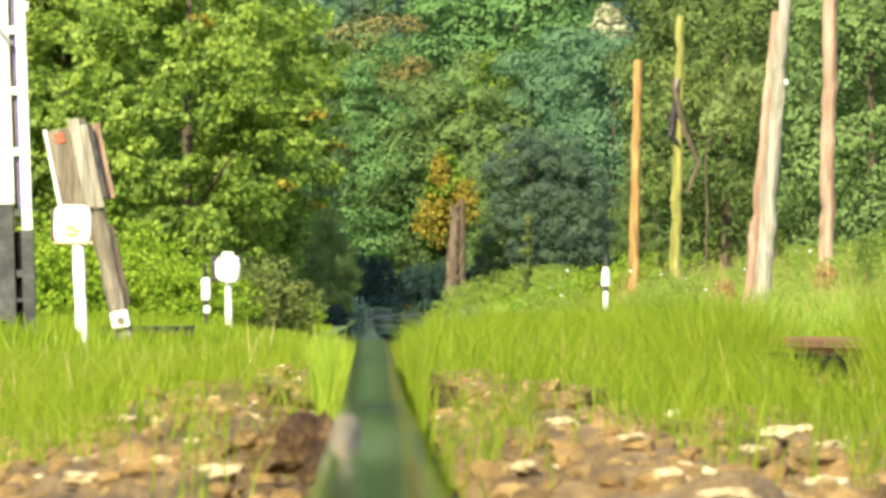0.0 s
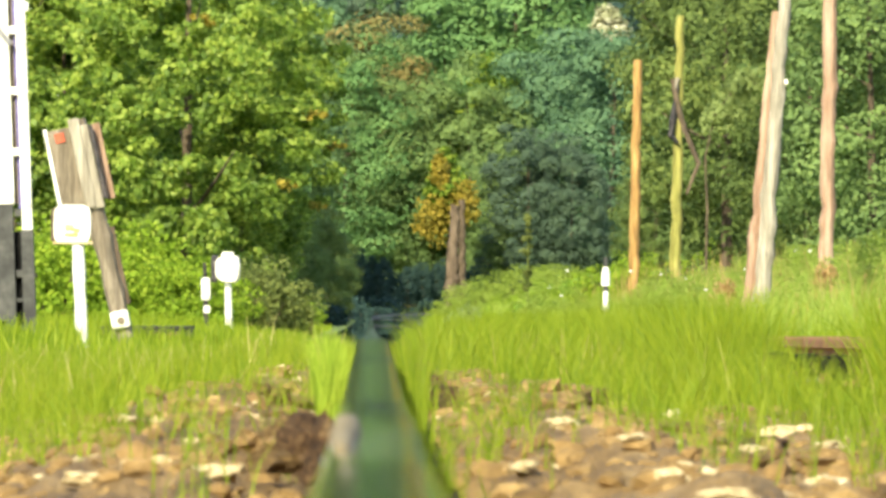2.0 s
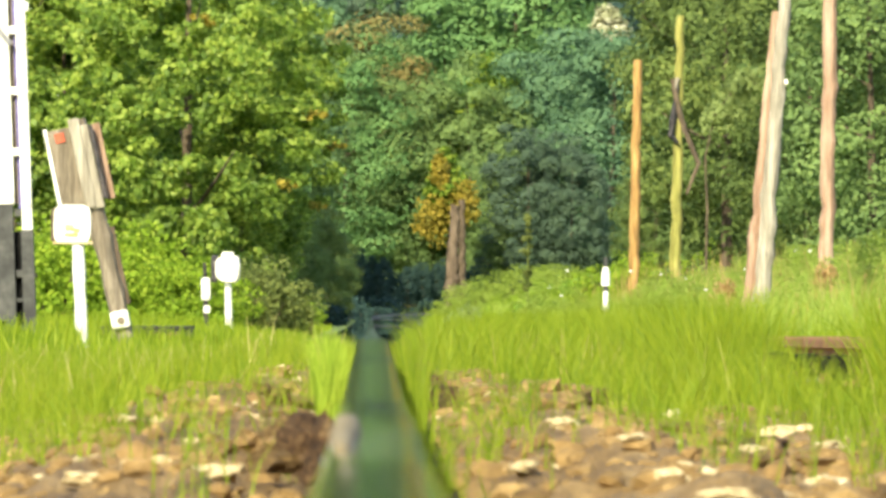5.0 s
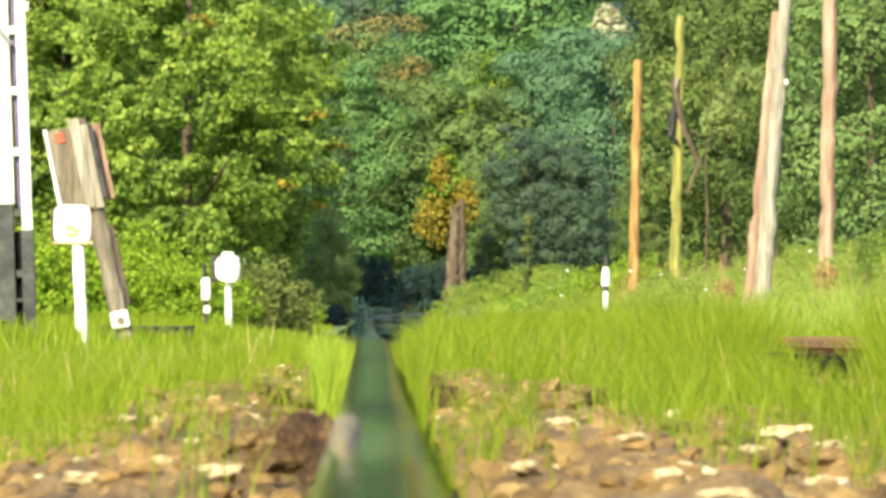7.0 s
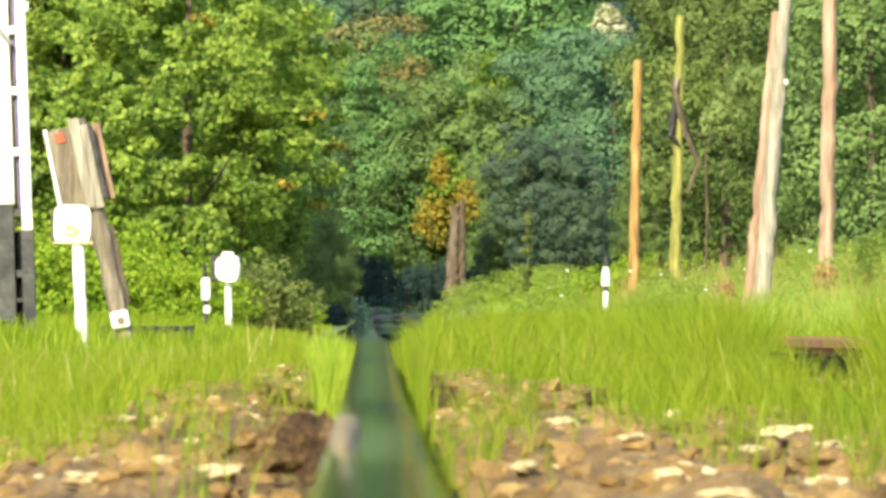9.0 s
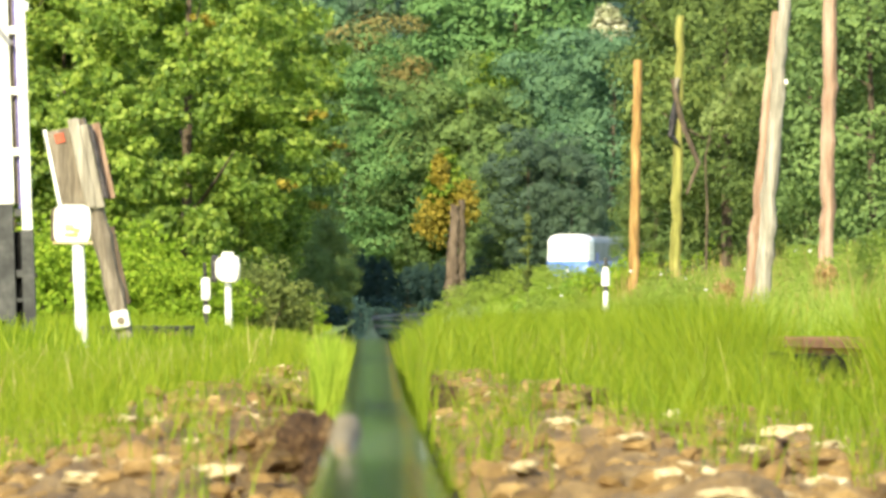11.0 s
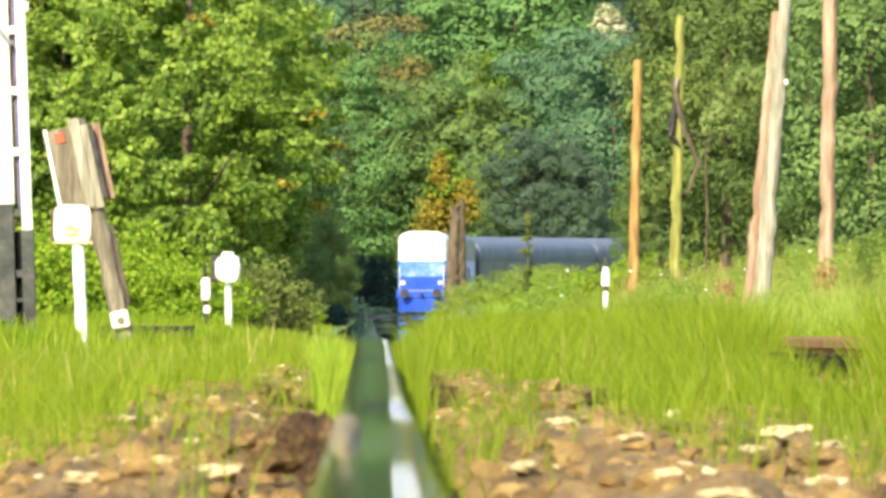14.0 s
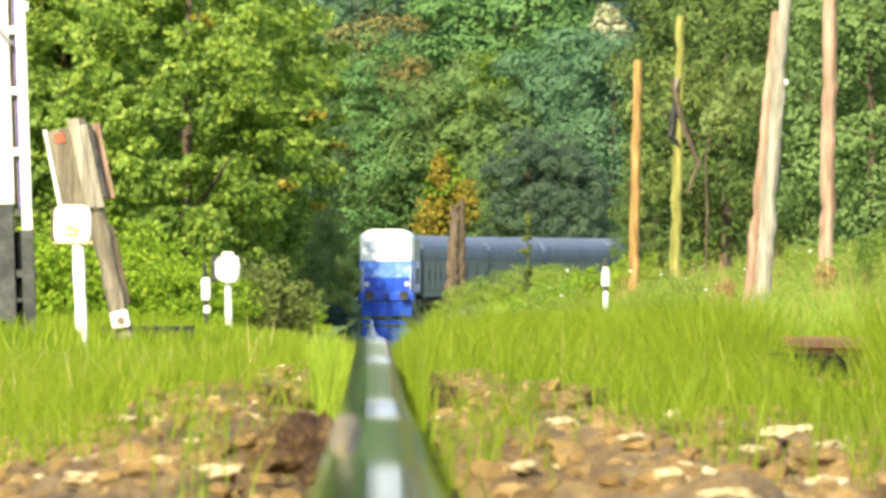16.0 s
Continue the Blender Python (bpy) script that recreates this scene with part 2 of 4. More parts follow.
def ground_z(x, y):
    d = max(y, 0.0)
    off = beside(x, y)
    t = abs(off)
    base = rise(min(d, 800.0)) - 0.30
    crest = 0.07 * max(0.0, 1 - max(0.0, t - 1.1) / 0.9)
    rough = 0.05 * noise.noise((x * 0.9, y * 0.25, 1.3)) * min(1.0, max(0.0, (t - 0.9) / 0.8))
    z = base + crest + rough
    if 8 < d < 75:
        r = abs(off + GAUGE / 2)
        heap = math.exp(-((r - 0.40) / 0.26) ** 2) * min(1.0, (d - 8) / 8) * min(1.0, (75 - d) / 20)
        z += 0.085 * heap * (1 + 0.5 * noise.noise((x * 2.0, y * 0.3, 5.0)))
        if r > 0.07:
            near = min(1.0, (75 - d) / 25)
            z += near * (0.030 * noise.noise((x * 6.0, y * 1.6, 9.0)) + 0.030 * noise.noise((x * 13.0, y * 2.6, 2.0)) + 0.018 * noise.noise((x * 27.0, y * 4.0, 3.0)))
    # verge on the right climbs towards the wood
    if y > 110 and off > 2.2:
        z += min(1.0, (y - 110) / 120) * min(0.9, 0.16 * (off - 2.2))
    return z


# ---- mesh helpers ----
def thing(name, label, category, group="", at=(0, 0, 0), kind=""):
    e = new(name)
    e.location = at
    return tagged(e, label, category, group, kind)


def mesh_object(name, bm, material, smooth=False):
    me = bpy.data.meshes.new(name)
    bm.to_mesh(me)
    bm.free()
    me.materials.append(material)
    if smooth:
        me.polygons.foreach_set("use_smooth", [True] * len(me.polygons))
    return new(name, me)


def part(name, bm, material, parent, label="", smooth=False):
    ob = mesh_object(name, bm, material, smooth)
    ob.parent = parent
    return tagged(ob, label)


def box(bm, cx, cy, cz, sx, sy, sz, rot=None, bevel=0.0):
    m = Matrix.Translation((cx, cy, cz)) @ (rot or Matrix()) @ Matrix.Diagonal((sx, sy, sz, 1))
    made = bmesh.ops.create_cube(bm, size=1.0, matrix=m)
    if bevel:
        edges = list({e for v in made["verts"] for e in v.link_edges})
        bmesh.ops.bevel(bm, geom=edges, offset=bevel, segments=2, affect="EDGES", profile=0.6)
    return bm


def boxed(*args, **kw):
    return box(bmesh.new(), *args, **kw)


def tube(bm, pts, radii, n=10, wobble=0.0, seed=0.0):
    """A tapered limb through the given places."""
    rings = []
    for i, p in enumerate(pts):
        p = Vector(p)
        a = Vector(pts[max(i - 1, 0)])
        b = Vector(pts[min(i + 1, len(pts) - 1)])
        q = Vector((0, 0, 1)).rotation_difference((b - a).normalized())
        ring = []
        for k in range(n):
            w = 2 * math.pi * k / n
            r = radii[i] * (1 + wobble * noise.noise((math.cos(w) * 1.7 + seed, math.sin(w) * 1.7, i * 0.8 + seed)))
            ring.append(bm.verts.new(p + q @ Vector((math.cos(w) * r, math.sin(w) * r, 0))))
        rings.append(ring)
    for r0, r1 in zip(rings, rings[1:]):
        for k in range(n):
            bm.faces.new((r0[k], r0[(k + 1) % n], r1[(k + 1) % n], r1[k]))
    bm.faces.new(rings[-1])
    bm.faces.new(rings[0][::-1])
    return bm


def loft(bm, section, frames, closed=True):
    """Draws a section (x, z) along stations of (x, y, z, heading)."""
    rows = []
    for x, y, z, a in frames:
        c, s = math.cos(a), math.sin(a)
        rows.append([bm.verts.new((x + u * c, y - u * s, z + w)) for u, w in section])
    n = len(section)
    for r0, r1 in zip(rows, rows[1:]):
        for k in range(n if closed else n - 1):
            j = (k + 1) % n
            bm.faces.new((r0[k], r1[k], r1[j], r0[j]))
    if closed:
        bm.faces.new(rows[0])
        bm.faces.new(rows[-1][::-1])
    return bm


def raw_mesh(name, verts, size, material, parent=None, label=""):
    """A mesh of separate faces of the same number of corners."""
    me = bpy.data.meshes.new(name)
    n = len(verts)
    me.vertices.add(n)
    me.vertices.foreach_set("co", np.ascontiguousarray(verts, dtype=np.float32).ravel())
    me.loops.add(n)
    me.loops.foreach_set("vertex_index", np.arange(n, dtype=np.int32))
    f = n // size
    me.polygons.add(f)
    me.polygons.foreach_set("loop_start", np.arange(0, n, size, dtype=np.int32))
    me.update(calc_edges=True)
    me.materials.append(material)
    ob = new(name, me)
    ob.parent = parent
    return tagged(ob, label)


def unit(v):
    return v / np.maximum(np.linalg.norm(v, axis=1, keepdims=True), 1e-9)


def leaf_quads(rng, pts, out, size, flat=0.6, long=1.5):
    """One leaf blade with four corners at each place, turned mostly outwards and up."""
    n = len(pts)
    nrm = unit(out + rng.normal(0, flat, (n, 3)) + np.array([0, 0, 0.25]))
    side = unit(np.cross(nrm, rng.normal(0, 1, (n, 3))))
    tip = np.cross(nrm, side)
    s = size * rng.uniform(0.6, 1.35, (n, 1))
    droop = nrm * s * rng.uniform(-0.25, 0.05, (n, 1))
    a = pts - tip * s * 0.5 * long
    b = pts + side * s * 0.5 + droop * 0.3
    c = pts + tip * s * 0.5 * long + droop
    d = pts - side * s * 0.5 + droop * 0.3
    return np.stack([a, b, c, d], axis=1).reshape(-1, 3)


def clumps(rng, middle, radii, count, clump, per, size, shell=0.5, flat=0.85, low=-1.0):
    """Leaves in clumps near the outside of an uneven crown."""
    dirs = unit(rng.normal(0, 1, (count * 2, 3)))
    dirs = dirs[dirs[:, 2] > low][:count]
    count = len(dirs)
    lumps = np.array([1 + 0.38 * noise.noise((d[0] * 2.1 + middle[0], d[1] * 2.1 + middle[1], d[2] * 2.1)) for d in dirs])[:, None]
    r = rng.uniform(shell, 1.0, (count, 1)) ** 0.6 * lumps
    cen = np.array(middle) + dirs * r * np.array(radii)
    who = np.repeat(np.arange(count), per)
    k = len(who)
    off = unit(rng.normal(0, 1, (k, 3))) * rng.uniform(0.3, 1.0, (k, 1)) ** 0.5
    sz = clump * rng.uniform(0.45, 1.55, (count, 1))[who]
    pts = cen[who] + off * sz * np.array([1.0, 1.0, 0.65])
    out = unit(off * 0.8 + dirs[who] * 0.7)
    return leaf_quads(rng, pts, out, size, flat)


def puffs(rng, middle, radii, count, puff, per, leaf, flat=0.28, low=-1.0, shell=0.62):
    """A billowing crown: rounded bunches of foliage spread evenly over an uneven outline, each leaf facing out of its bunch."""
    picked = np.zeros((0, 3))
    for _ in range(count):
        tries = unit(rng.normal(0, 1, (5, 3)))
        tries[:, 2] = np.where(tries[:, 2] < low, -tries[:, 2], tries[:, 2])
        room = np.min(np.linalg.norm(tries[:, None] - picked[None], axis=2), axis=1) if len(picked) else np.zeros(5)
        picked = np.vstack([picked, tries[np.argmax(room)]])
    lumps = np.array([1 + 0.42 * noise.noise((d[0] * 2.3 + radii[0], d[1] * 2.3 + radii[2], d[2] * 2.3)) for d in picked])[:, None]
    cen = np.array(middle) + picked * rng.uniform(shell, 1.0, (count, 1)) * lumps * np.array(radii)
    who = np.repeat(np.arange(count), per)
    k = len(who)
    off = unit(rng.normal(0, 1, (k, 3)))
    inward = np.sum(off * picked[who], axis=1) < -0.35
    off[inward] *= -1
    sz = puff * rng.uniform(0.55, 1.35, (count, 1))[who]
    ragged = 1 + 0.30 * np.sin(off[:, :1] * 5.0 + who[:, None]) * np.cos(off[:, 2:] * 4.0 + who[:, None] * 0.7)
    pts = cen[who] + off * sz * ragged * rng.uniform(0.78, 1.08, (k, 1)) * np.array([1.0, 1.0, 0.72])
    return leaf_quads(rng, pts, off, leaf, flat)


def trunk_mesh(rng, height, radius, spread, limbs=7):
    bm = bmesh.new()
    top = height * 0.86
    bend = rng.uniform(-0.03, 0.03, 2) * height
    spine = [(bend[0] * (i / 6) ** 2, bend[1] * (i / 6) ** 2, top * i / 6) for i in range(7)]
    tube(bm, spine, [radius * (1.25 if i == 0 else 1 - 0.13 * i) for i in range(7)], 9, 0.25, height)
    for k in range(limbs):
        h = rng.uniform(0.28, 0.8)
        w = rng.uniform(0, 6.28)
        i = h * 6
        base = np.array(spine[int(i)]) + (np.array(spine[min(int(i) + 1, 6)]) - np.array(spine[int(i)])) * (i - int(i))
        ln = spread * rng.uniform(0.55, 0.95)
        way = np.array([math.cos(w), math.sin(w), rng.uniform(0.25, 0.7)])
        pts = [tuple(base + way * ln * q + np.array([0, 0, 0.12 * ln * q * q])) for q in (0, 0.33, 0.66, 1)]
        r = radius * (1 - h) * 0.6
        tube(bm, pts, [r, r * 0.75, r * 0.5, r * 0.2], 6, 0.2, k)
    return bm


def disc(cx, cy, cz, r, depth, axis="x", n=16):
    bm = bmesh.new()
    rot = Matrix.Rotation(math.pi / 2, 4, "Y" if axis == "x" else "X")
    bmesh.ops.create_cone(bm, cap_ends=True, segments=n, radius1=r, radius2=r, depth=depth, matrix=Matrix.Translation((cx, cy, cz)) @ rot)
    return bm


# ---- ground, bed, rails ----
def build_ground():
    ys = [-60, -30, -12, -4] + [i * 0.7 for i in range(0, 20)] + [14 + i * 0.14 for i in range(0, 344)] + [62.2 + i * 0.7 for i in range(0, 31)] + [84 * 1.03 ** i for i in range(0, 85)] + [1150, 1500, 2200, 3200, 4500]
    us = [-3000, -900, -300, -120, -60, -30, -16, -9] + [-6 + 0.25 * i for i in range(0, 12)] + [-3 + 0.1 * i for i in range(0, 10)] + [-2 + 0.026 * i for i in range(0, 116)] + [1.02 + 0.07 * i for i in range(0, 14)] + [2.0 + 0.25 * i for i in range(0, 17)] + [9, 16, 30, 60, 120, 300, 900, 3000]
    verts, faces = [], []
    for y in ys:
        for u in us:
            x = RAIL_X + LEAN * min(max(y, 0), 900) + GAUGE / 2 + u
            verts.append((x, y, ground_z(x, y)))
    n = len(us)
    for j in range(len(ys) - 1):
        for i in range(n - 1):
            a = j * n + i
            faces.append((a, a + 1, a + n + 1, a + n))
    me = bpy.data.meshes.new("ground")
    me.from_pydata(verts, [], faces)
    me.polygons.foreach_set("use_smooth", [True] * len(me.polygons))
    me.materials.append(M["soil"])
    me.materials.append(M["turf"])
    cen = np.zeros(len(me.polygons) * 3)
    me.polygons.foreach_get("center", cen)
    idx = []
    for x, y, z in cen.reshape(-1, 3):
        t = abs(beside(x, y))
        idx.append(0 if y < 62 and t < 3.4 else 1)
    me.polygons.foreach_set("material_index", idx)
    tagged(new("ground", me), "dry brown soil turning to green turf beside the railway", "ground", kind="structure")


def stations(a, b):
    out, s = [], a
    while s < b:
        out.append(s)
        s += 0.12 if s < 45 else (1.0 if s < 120 else 4.0)
    return out + [b]


RAIL_SECTION = [(-0.0350, -0.012), (-0.0335, -0.0045), (-0.0290, -0.0018), (-0.018, -0.0006), (0.0, 0.0), (0.018, -0.0006), (0.0290, -0.0018),
                (0.0335, -0.0045), (0.0350, -0.012), (0.0350, -0.036), (0.009, -0.046), (0.008, -0.125), (0.066, -0.143), (0.066, -0.154),
                (-0.066, -0.154), (-0.066, -0.143), (-0.008, -0.125), (-0.009, -0.046), (-0.0350, -0.036)]


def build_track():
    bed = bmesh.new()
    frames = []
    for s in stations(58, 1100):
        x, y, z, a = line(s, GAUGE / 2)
        # Raised far off so the mirrored train joins its base in the view.
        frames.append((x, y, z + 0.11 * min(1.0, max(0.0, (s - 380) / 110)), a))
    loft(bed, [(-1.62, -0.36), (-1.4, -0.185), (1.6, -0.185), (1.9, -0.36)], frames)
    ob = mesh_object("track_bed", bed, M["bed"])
    tagged(ob, "dark ballast bed of a single line, mirror-smooth to stand in for heat mirage", "track bed", kind="structure")
    for name, off, label in (("railway_rail", 0.0, "worn steel rail with a polished head running away"), ("railway_rail", GAUGE, "worn steel rail half hidden in grass")):
        r = thing(name, label, "rail", "rails of the line")
        # Far stretches are dark iron: the wood's shade put into their colour.
        for a, b, side in ((2.2, 118.0, "rail_rust"), (118.0, 538.0, "dark_iron"), (538.0, 1100.0, "dark_iron")):
            fr = [line(s, off) for s in stations(a, b)]
            part("rail_head", loft(bmesh.new(), RAIL_SECTION[:9], fr, False), M[side if off or a > 500 else "rail_head"], r, "dull running surface" if off or a > 500 else "polished running surface", True)
            part("rail_web", loft(bmesh.new(), RAIL_SECTION[8:] + RAIL_SECTION[:1], fr, False), M[side], r, "rusty web and foot" if a < 100 else "web and foot with the wood's shade put into their dark colour")


def build_gap_blocks():
    """Black blocks that paint the dark gaps under the second rail where the grass is thin, placed to fit the camera's
    view.
    """
    proto = None
    for d in (34.1, 36.6, 39.2):
        x, y, z, a = line(d, GAUGE - 0.09)
        if proto is None:
            proto = thing("gap_block", "black block standing in for a dark gap under the rusty rail", "rail chair", "chairs of the rail")
            part("gap_plate", boxed(0, 0, -0.165, 0.20, 0.30, 0.03, bevel=0.006), M["gap_black"], proto)
            part("gap_jaw", boxed(0.03, 0, -0.105, 0.07, 0.20, 0.10, bevel=0.015), M["gap_black"], proto)
            part("gap_bar", boxed(-0.005, 0.02, -0.085, 0.035, 0.26, 0.055, rot=Matrix.Rotation(radians(3), 4, "Z"), bevel=0.008), M["gap_black"], proto, "black bar of the gap block")
            for w in (-0.1, 0.1):
                part("gap_spike", disc(-0.07, w, -0.14, 0.016, 0.06, "x", 8), M["dark_iron"], proto)
            proto.matrix_basis = pose(x, y, z)
        else:
            copy_thing(proto, pose(x, y, z))


build_ground()
build_track()
build_gap_blocks()


# ---- train ----
def rounded_section(w, h, r_top, r_low, z0):
    """Half-open outline of a vehicle body, closed, seen from the front."""
    pts = []
    for k in range(7):
        q = math.pi / 2 * k / 6
        pts.append((w / 2 - r_top + r_top * math.cos(q), z0 + h - r_top * 0.55 + r_top * 0.55 * math.sin(q)))
    for k in range(7):
        q = math.pi / 2 + math.pi / 2 * k / 6
        pts.append((-w / 2 + r_top + r_top * math.cos(q), z0 + h - r_top * 0.55 + r_top * 0.55 * math.sin(q)))
    pts += [(-w / 2, z0 + r_low), (-w / 2 + r_low, z0), (w / 2 - r_low, z0), (w / 2, z0 + r_low)]
    return pts


def slab(section, ys, scales):
    """A body drawn along y, its section scaled at each station."""
    bm = bmesh.new()
    rows = [[bm.verts.new((u * k, y, w)) for u, w in section] for y, k in zip(ys, scales)]
    n = len(section)
    for r0, r1 in zip(rows, rows[1:]):
        for k in range(n):
            bm.faces.new((r0[k], r0[(k + 1) % n], r1[(k + 1) % n], r1[k]))
    bm.faces.new(rows[0][::-1])
    bm.faces.new(rows[-1])
    bmesh.ops.recalc_face_normals(bm, faces=bm.faces)
    return bm


def running_gear(t, length, wheel_r, pivots, axles):
    for py in pivots:
        b = part("bogie", boxed(0, py, 0.62, 2.1, axles[-1] - axles[0] + 1.3, 0.32, bevel=0.05), M["loco_grey"], t)
        for sx in (-1.05, 1.05):
            box_bm = boxed(sx, 0, 0, 0.14, axles[-1] - axles[0] + 1.1, 0.26, bevel=0.03)
            f = part("side_frame", box_bm, M["dark_iron"], b)
            f.location = (0, py, 0.62)
        for ay in axles:
            for sx in (-0.75, 0.75):
                part("wheel", disc(sx, py + ay, wheel_r, wheel_r, 0.13), M["dark_iron"], t)


def buffers(t, y, way, white=False):
    for sx in (-0.87, 0.87):
        b = part("buffer", disc(sx, y + way * 0.30, 1.06, 0.10, 0.5, "y"), M["loco_grey"], t)
        part("buffer_plate", disc(sx, y + way * 0.56, 1.06, 0.24, 0.04, "y"), M["dark_iron"], b)


def build_locomotive():
    """Its nose at y = 0, the rest of it behind, towards +y; the rail head at z = 0."""
    t = thing("diesel_locomotive", "blue diesel locomotive with a white upper cab hauling grey wagons", "locomotive")
    L = 16.5
    low = [(1.45, 1.15), (1.47, 1.30), (1.47, 1.95), (-1.47, 1.95), (-1.47, 1.30), (-1.45, 1.15)]
    part("body", slab(low, [0.0, 0.25, 1.2, L - 1.2, L - 0.25, L], [0.82, 0.89, 0.93, 0.93, 0.89, 0.82]), M["loco_blue"], t, "deep blue body")
    band = [(1.475, 1.95), (1.475, 2.78), (-1.475, 2.78), (-1.475, 1.95)]
    part("waist_band", slab(band, [0.05, 0.3, 1.2, L - 1.2, L - 0.3, L - 0.05], [0.82, 0.89, 0.93, 0.93, 0.89, 0.82]), M["loco_sky"], t, "pale blue waist band")
    up = rounded_section(2.94, 1.57, 0.85, 0.02, 2.78)
    part("cab", slab(up, [0.10, 0.40, 0.8, 1.2], [0.81, 0.88, 0.92, 0.92]), M["loco_white"], t, "white upper cab")
    part("engine_hood", slab([(u * 0.92, w) for u, w in rounded_section(2.94, 1.46, 0.8, 0.02, 2.78)], [1.2, 8.0, L - 1.2], [1, 1, 1]), M["hood_grey"], t, "grey upper body side")
    rear = rounded_section(2.94, 1.46, 0.8, 0.02, 2.78)
    part("cab", slab(rear, [L - 1.2, L - 0.8, L - 0.4, L - 0.1], [0.92, 0.92, 0.88, 0.81]), M["hood_grey"], t, "grey rear cab")
    for sx in (-0.62, 0.62):
        w = part("windscreen", boxed(sx, 0.085, 3.52, 1.0, 0.04, 0.52, bevel=0.03), M["screen"], t, "windscreen with the sky's reflection put into its pale colour")
        part("windscreen_frame", boxed(sx, 0.10, 3.52, 1.08, 0.03, 0.60, bevel=0.02), M["loco_white"], w)
    for sx in (-1.0, 0.0, 1.0):
        z = 1.62 if sx else 4.02
        h = part("headlight", disc(sx, -0.02 if sx else 0.16, z, 0.15, 0.14, "y"), M["loco_grey"], t)
        part("headlight_lens", disc(sx, -0.10 if sx else 0.08, z, 0.12, 0.02, "y"), M["screen"], h)
    for k in range(5):
        part("side_grille", boxed(1.375, 4.6 + 1.8 * k, 2.0, 0.03, 1.1, 0.8), M["loco_grey"], t)
        part("side_grille", boxed(-1.375, 4.6 + 1.8 * k, 2.0, 0.03, 1.1, 0.8), M["loco_grey"], t)
    for sx in (-1.372, 1.372):
        part("cab_door", boxed(sx, 2.0, 2.3, 0.03, 0.7, 1.9), M["loco_blue"], t)
        part("handrail", tube(bmesh.new(), [(sx * 0.86, -0.02, 1.3), (sx * 0.86, -0.06, 1.6), (sx * 0.86, -0.02, 2.5)], [0.02] * 3, 6), M["loco_white"], t)
    part("buffer_beam", boxed(0, 0.05, 1.0, 2.7, 0.22, 0.42, bevel=0.04), M["loco_blue"], t)
    part("snow_plough", boxed(0, 0.02, 0.40, 2.5, 0.12, 0.70, rot=Matrix.Rotation(radians(6), 4, "X"), bevel=0.03), M["loco_blue"], t, "blue snow plough")
    part("coupling_hook", boxed(0, -0.25, 1.02, 0.12, 0.4, 0.2, bevel=0.03), M["dark_iron"], t)
    part("fuel_tank", boxed(0, L / 2, 0.72, 2.4, 3.6, 0.75, bevel=0.1), M["loco_grey"], t)
    part("exhaust", boxed(0, 7.5, 4.27, 0.7, 0.9, 0.16, bevel=0.04), M["dark_iron"], t)
    buffers(t, 0.0, -1)
    buffers(t, L, 1)
    running_gear(t, L, 0.52, (3.6, L - 3.6), (-1.8, 0.0, 1.8))
    return t


def build_wagon():
    t = thing("covered_wagon", "long grey covered wagon with a paler rounded roof", "railway wagon", "wagons of the train")
    L = 21.6
    side = [(1.42, 1.1), (1.45, 1.2), (1.45, 2.78), (-1.45, 2.78), (-1.45, 1.2), (-1.42, 1.1)]
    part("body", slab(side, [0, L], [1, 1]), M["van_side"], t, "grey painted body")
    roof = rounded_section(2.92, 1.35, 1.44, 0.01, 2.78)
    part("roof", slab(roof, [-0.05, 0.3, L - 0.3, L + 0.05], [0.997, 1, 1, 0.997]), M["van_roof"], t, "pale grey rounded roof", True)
    for sx in (-1.448, 1.448):
        for k in range(4):
            d = part("sliding_door", boxed(sx, 2.9 + 5.05 * k, 1.98, 0.04, 4.7, 1.5, bevel=0.012), M["van_side"], t)
            part("door_handle", boxed(sx * 1.02, 4.9 + 5.05 * k, 2.0, 0.05, 0.08, 0.5), M["dark_iron"], d)
        part("sole_bar", boxed(sx * 0.97, L / 2, 1.02, 0.10, L, 0.22), M["loco_grey"], t)
    buffers(t, 0, -1)
    buffers(t, L, 1)
    running_gear(t, L, 0.46, (2.9, L - 2.9), (-0.95, 0.95))
    return t


LOCO = build_locomotive()
WAGON = build_wagon()
TRAIN = [(LOCO, 0.0, 16.5)]
for number in range(6):
    car = WAGON if number == 0 else copy_thing(WAGON, Matrix())
    TRAIN.append((car, 17.35 + 22.25 * number, 21.6))


# ---- furniture of the line ----
def build_lattice_mast():
    """Leans a little; a wide flange, a slot with rungs across it and a narrow flange."""
    t = thing("lattice_mast", "white slotted concrete mast with a grey painted foot", "mast", at=(-4.826, 130.0, -0.30))
    t.rotation_euler = (0, radians(-2.0), 0)
    u = 0.00663
    top, split, split_r = 6.0, 1.93, 1.62
    part("upright", boxed(1 * u, 0, (split_r + top) / 2, 18 * u, 0.16, top - split_r, bevel=0.01), M["white_paint"], t, "whitewashed narrow flange")
    part("painted_foot", boxed(0, 0, split_r / 2 - 0.05, 22 * u, 0.17, split_r + 0.1, bevel=0.01), M["black_paint"], t, "grey painted foot")
    part("upright", boxed(-59 * u, 0, (split + top) / 2, 77 * u, 0.16, top - split, bevel=0.01), M["white_paint"], t, "whitewashed wide flange")
    part("painted_foot", boxed(-62 * u, 0, split / 2 + 0.28, 77 * u, 0.17, split - 0.56, bevel=0.01), M["black_paint"], t, "grey painted foot")
    for x in (-92 * u, -34 * u):
        part("foot_leg", boxed(x, 0, 0.26, 17 * u, 0.17, 0.62, bevel=0.01), M["black_paint"], t, "grey painted foot")
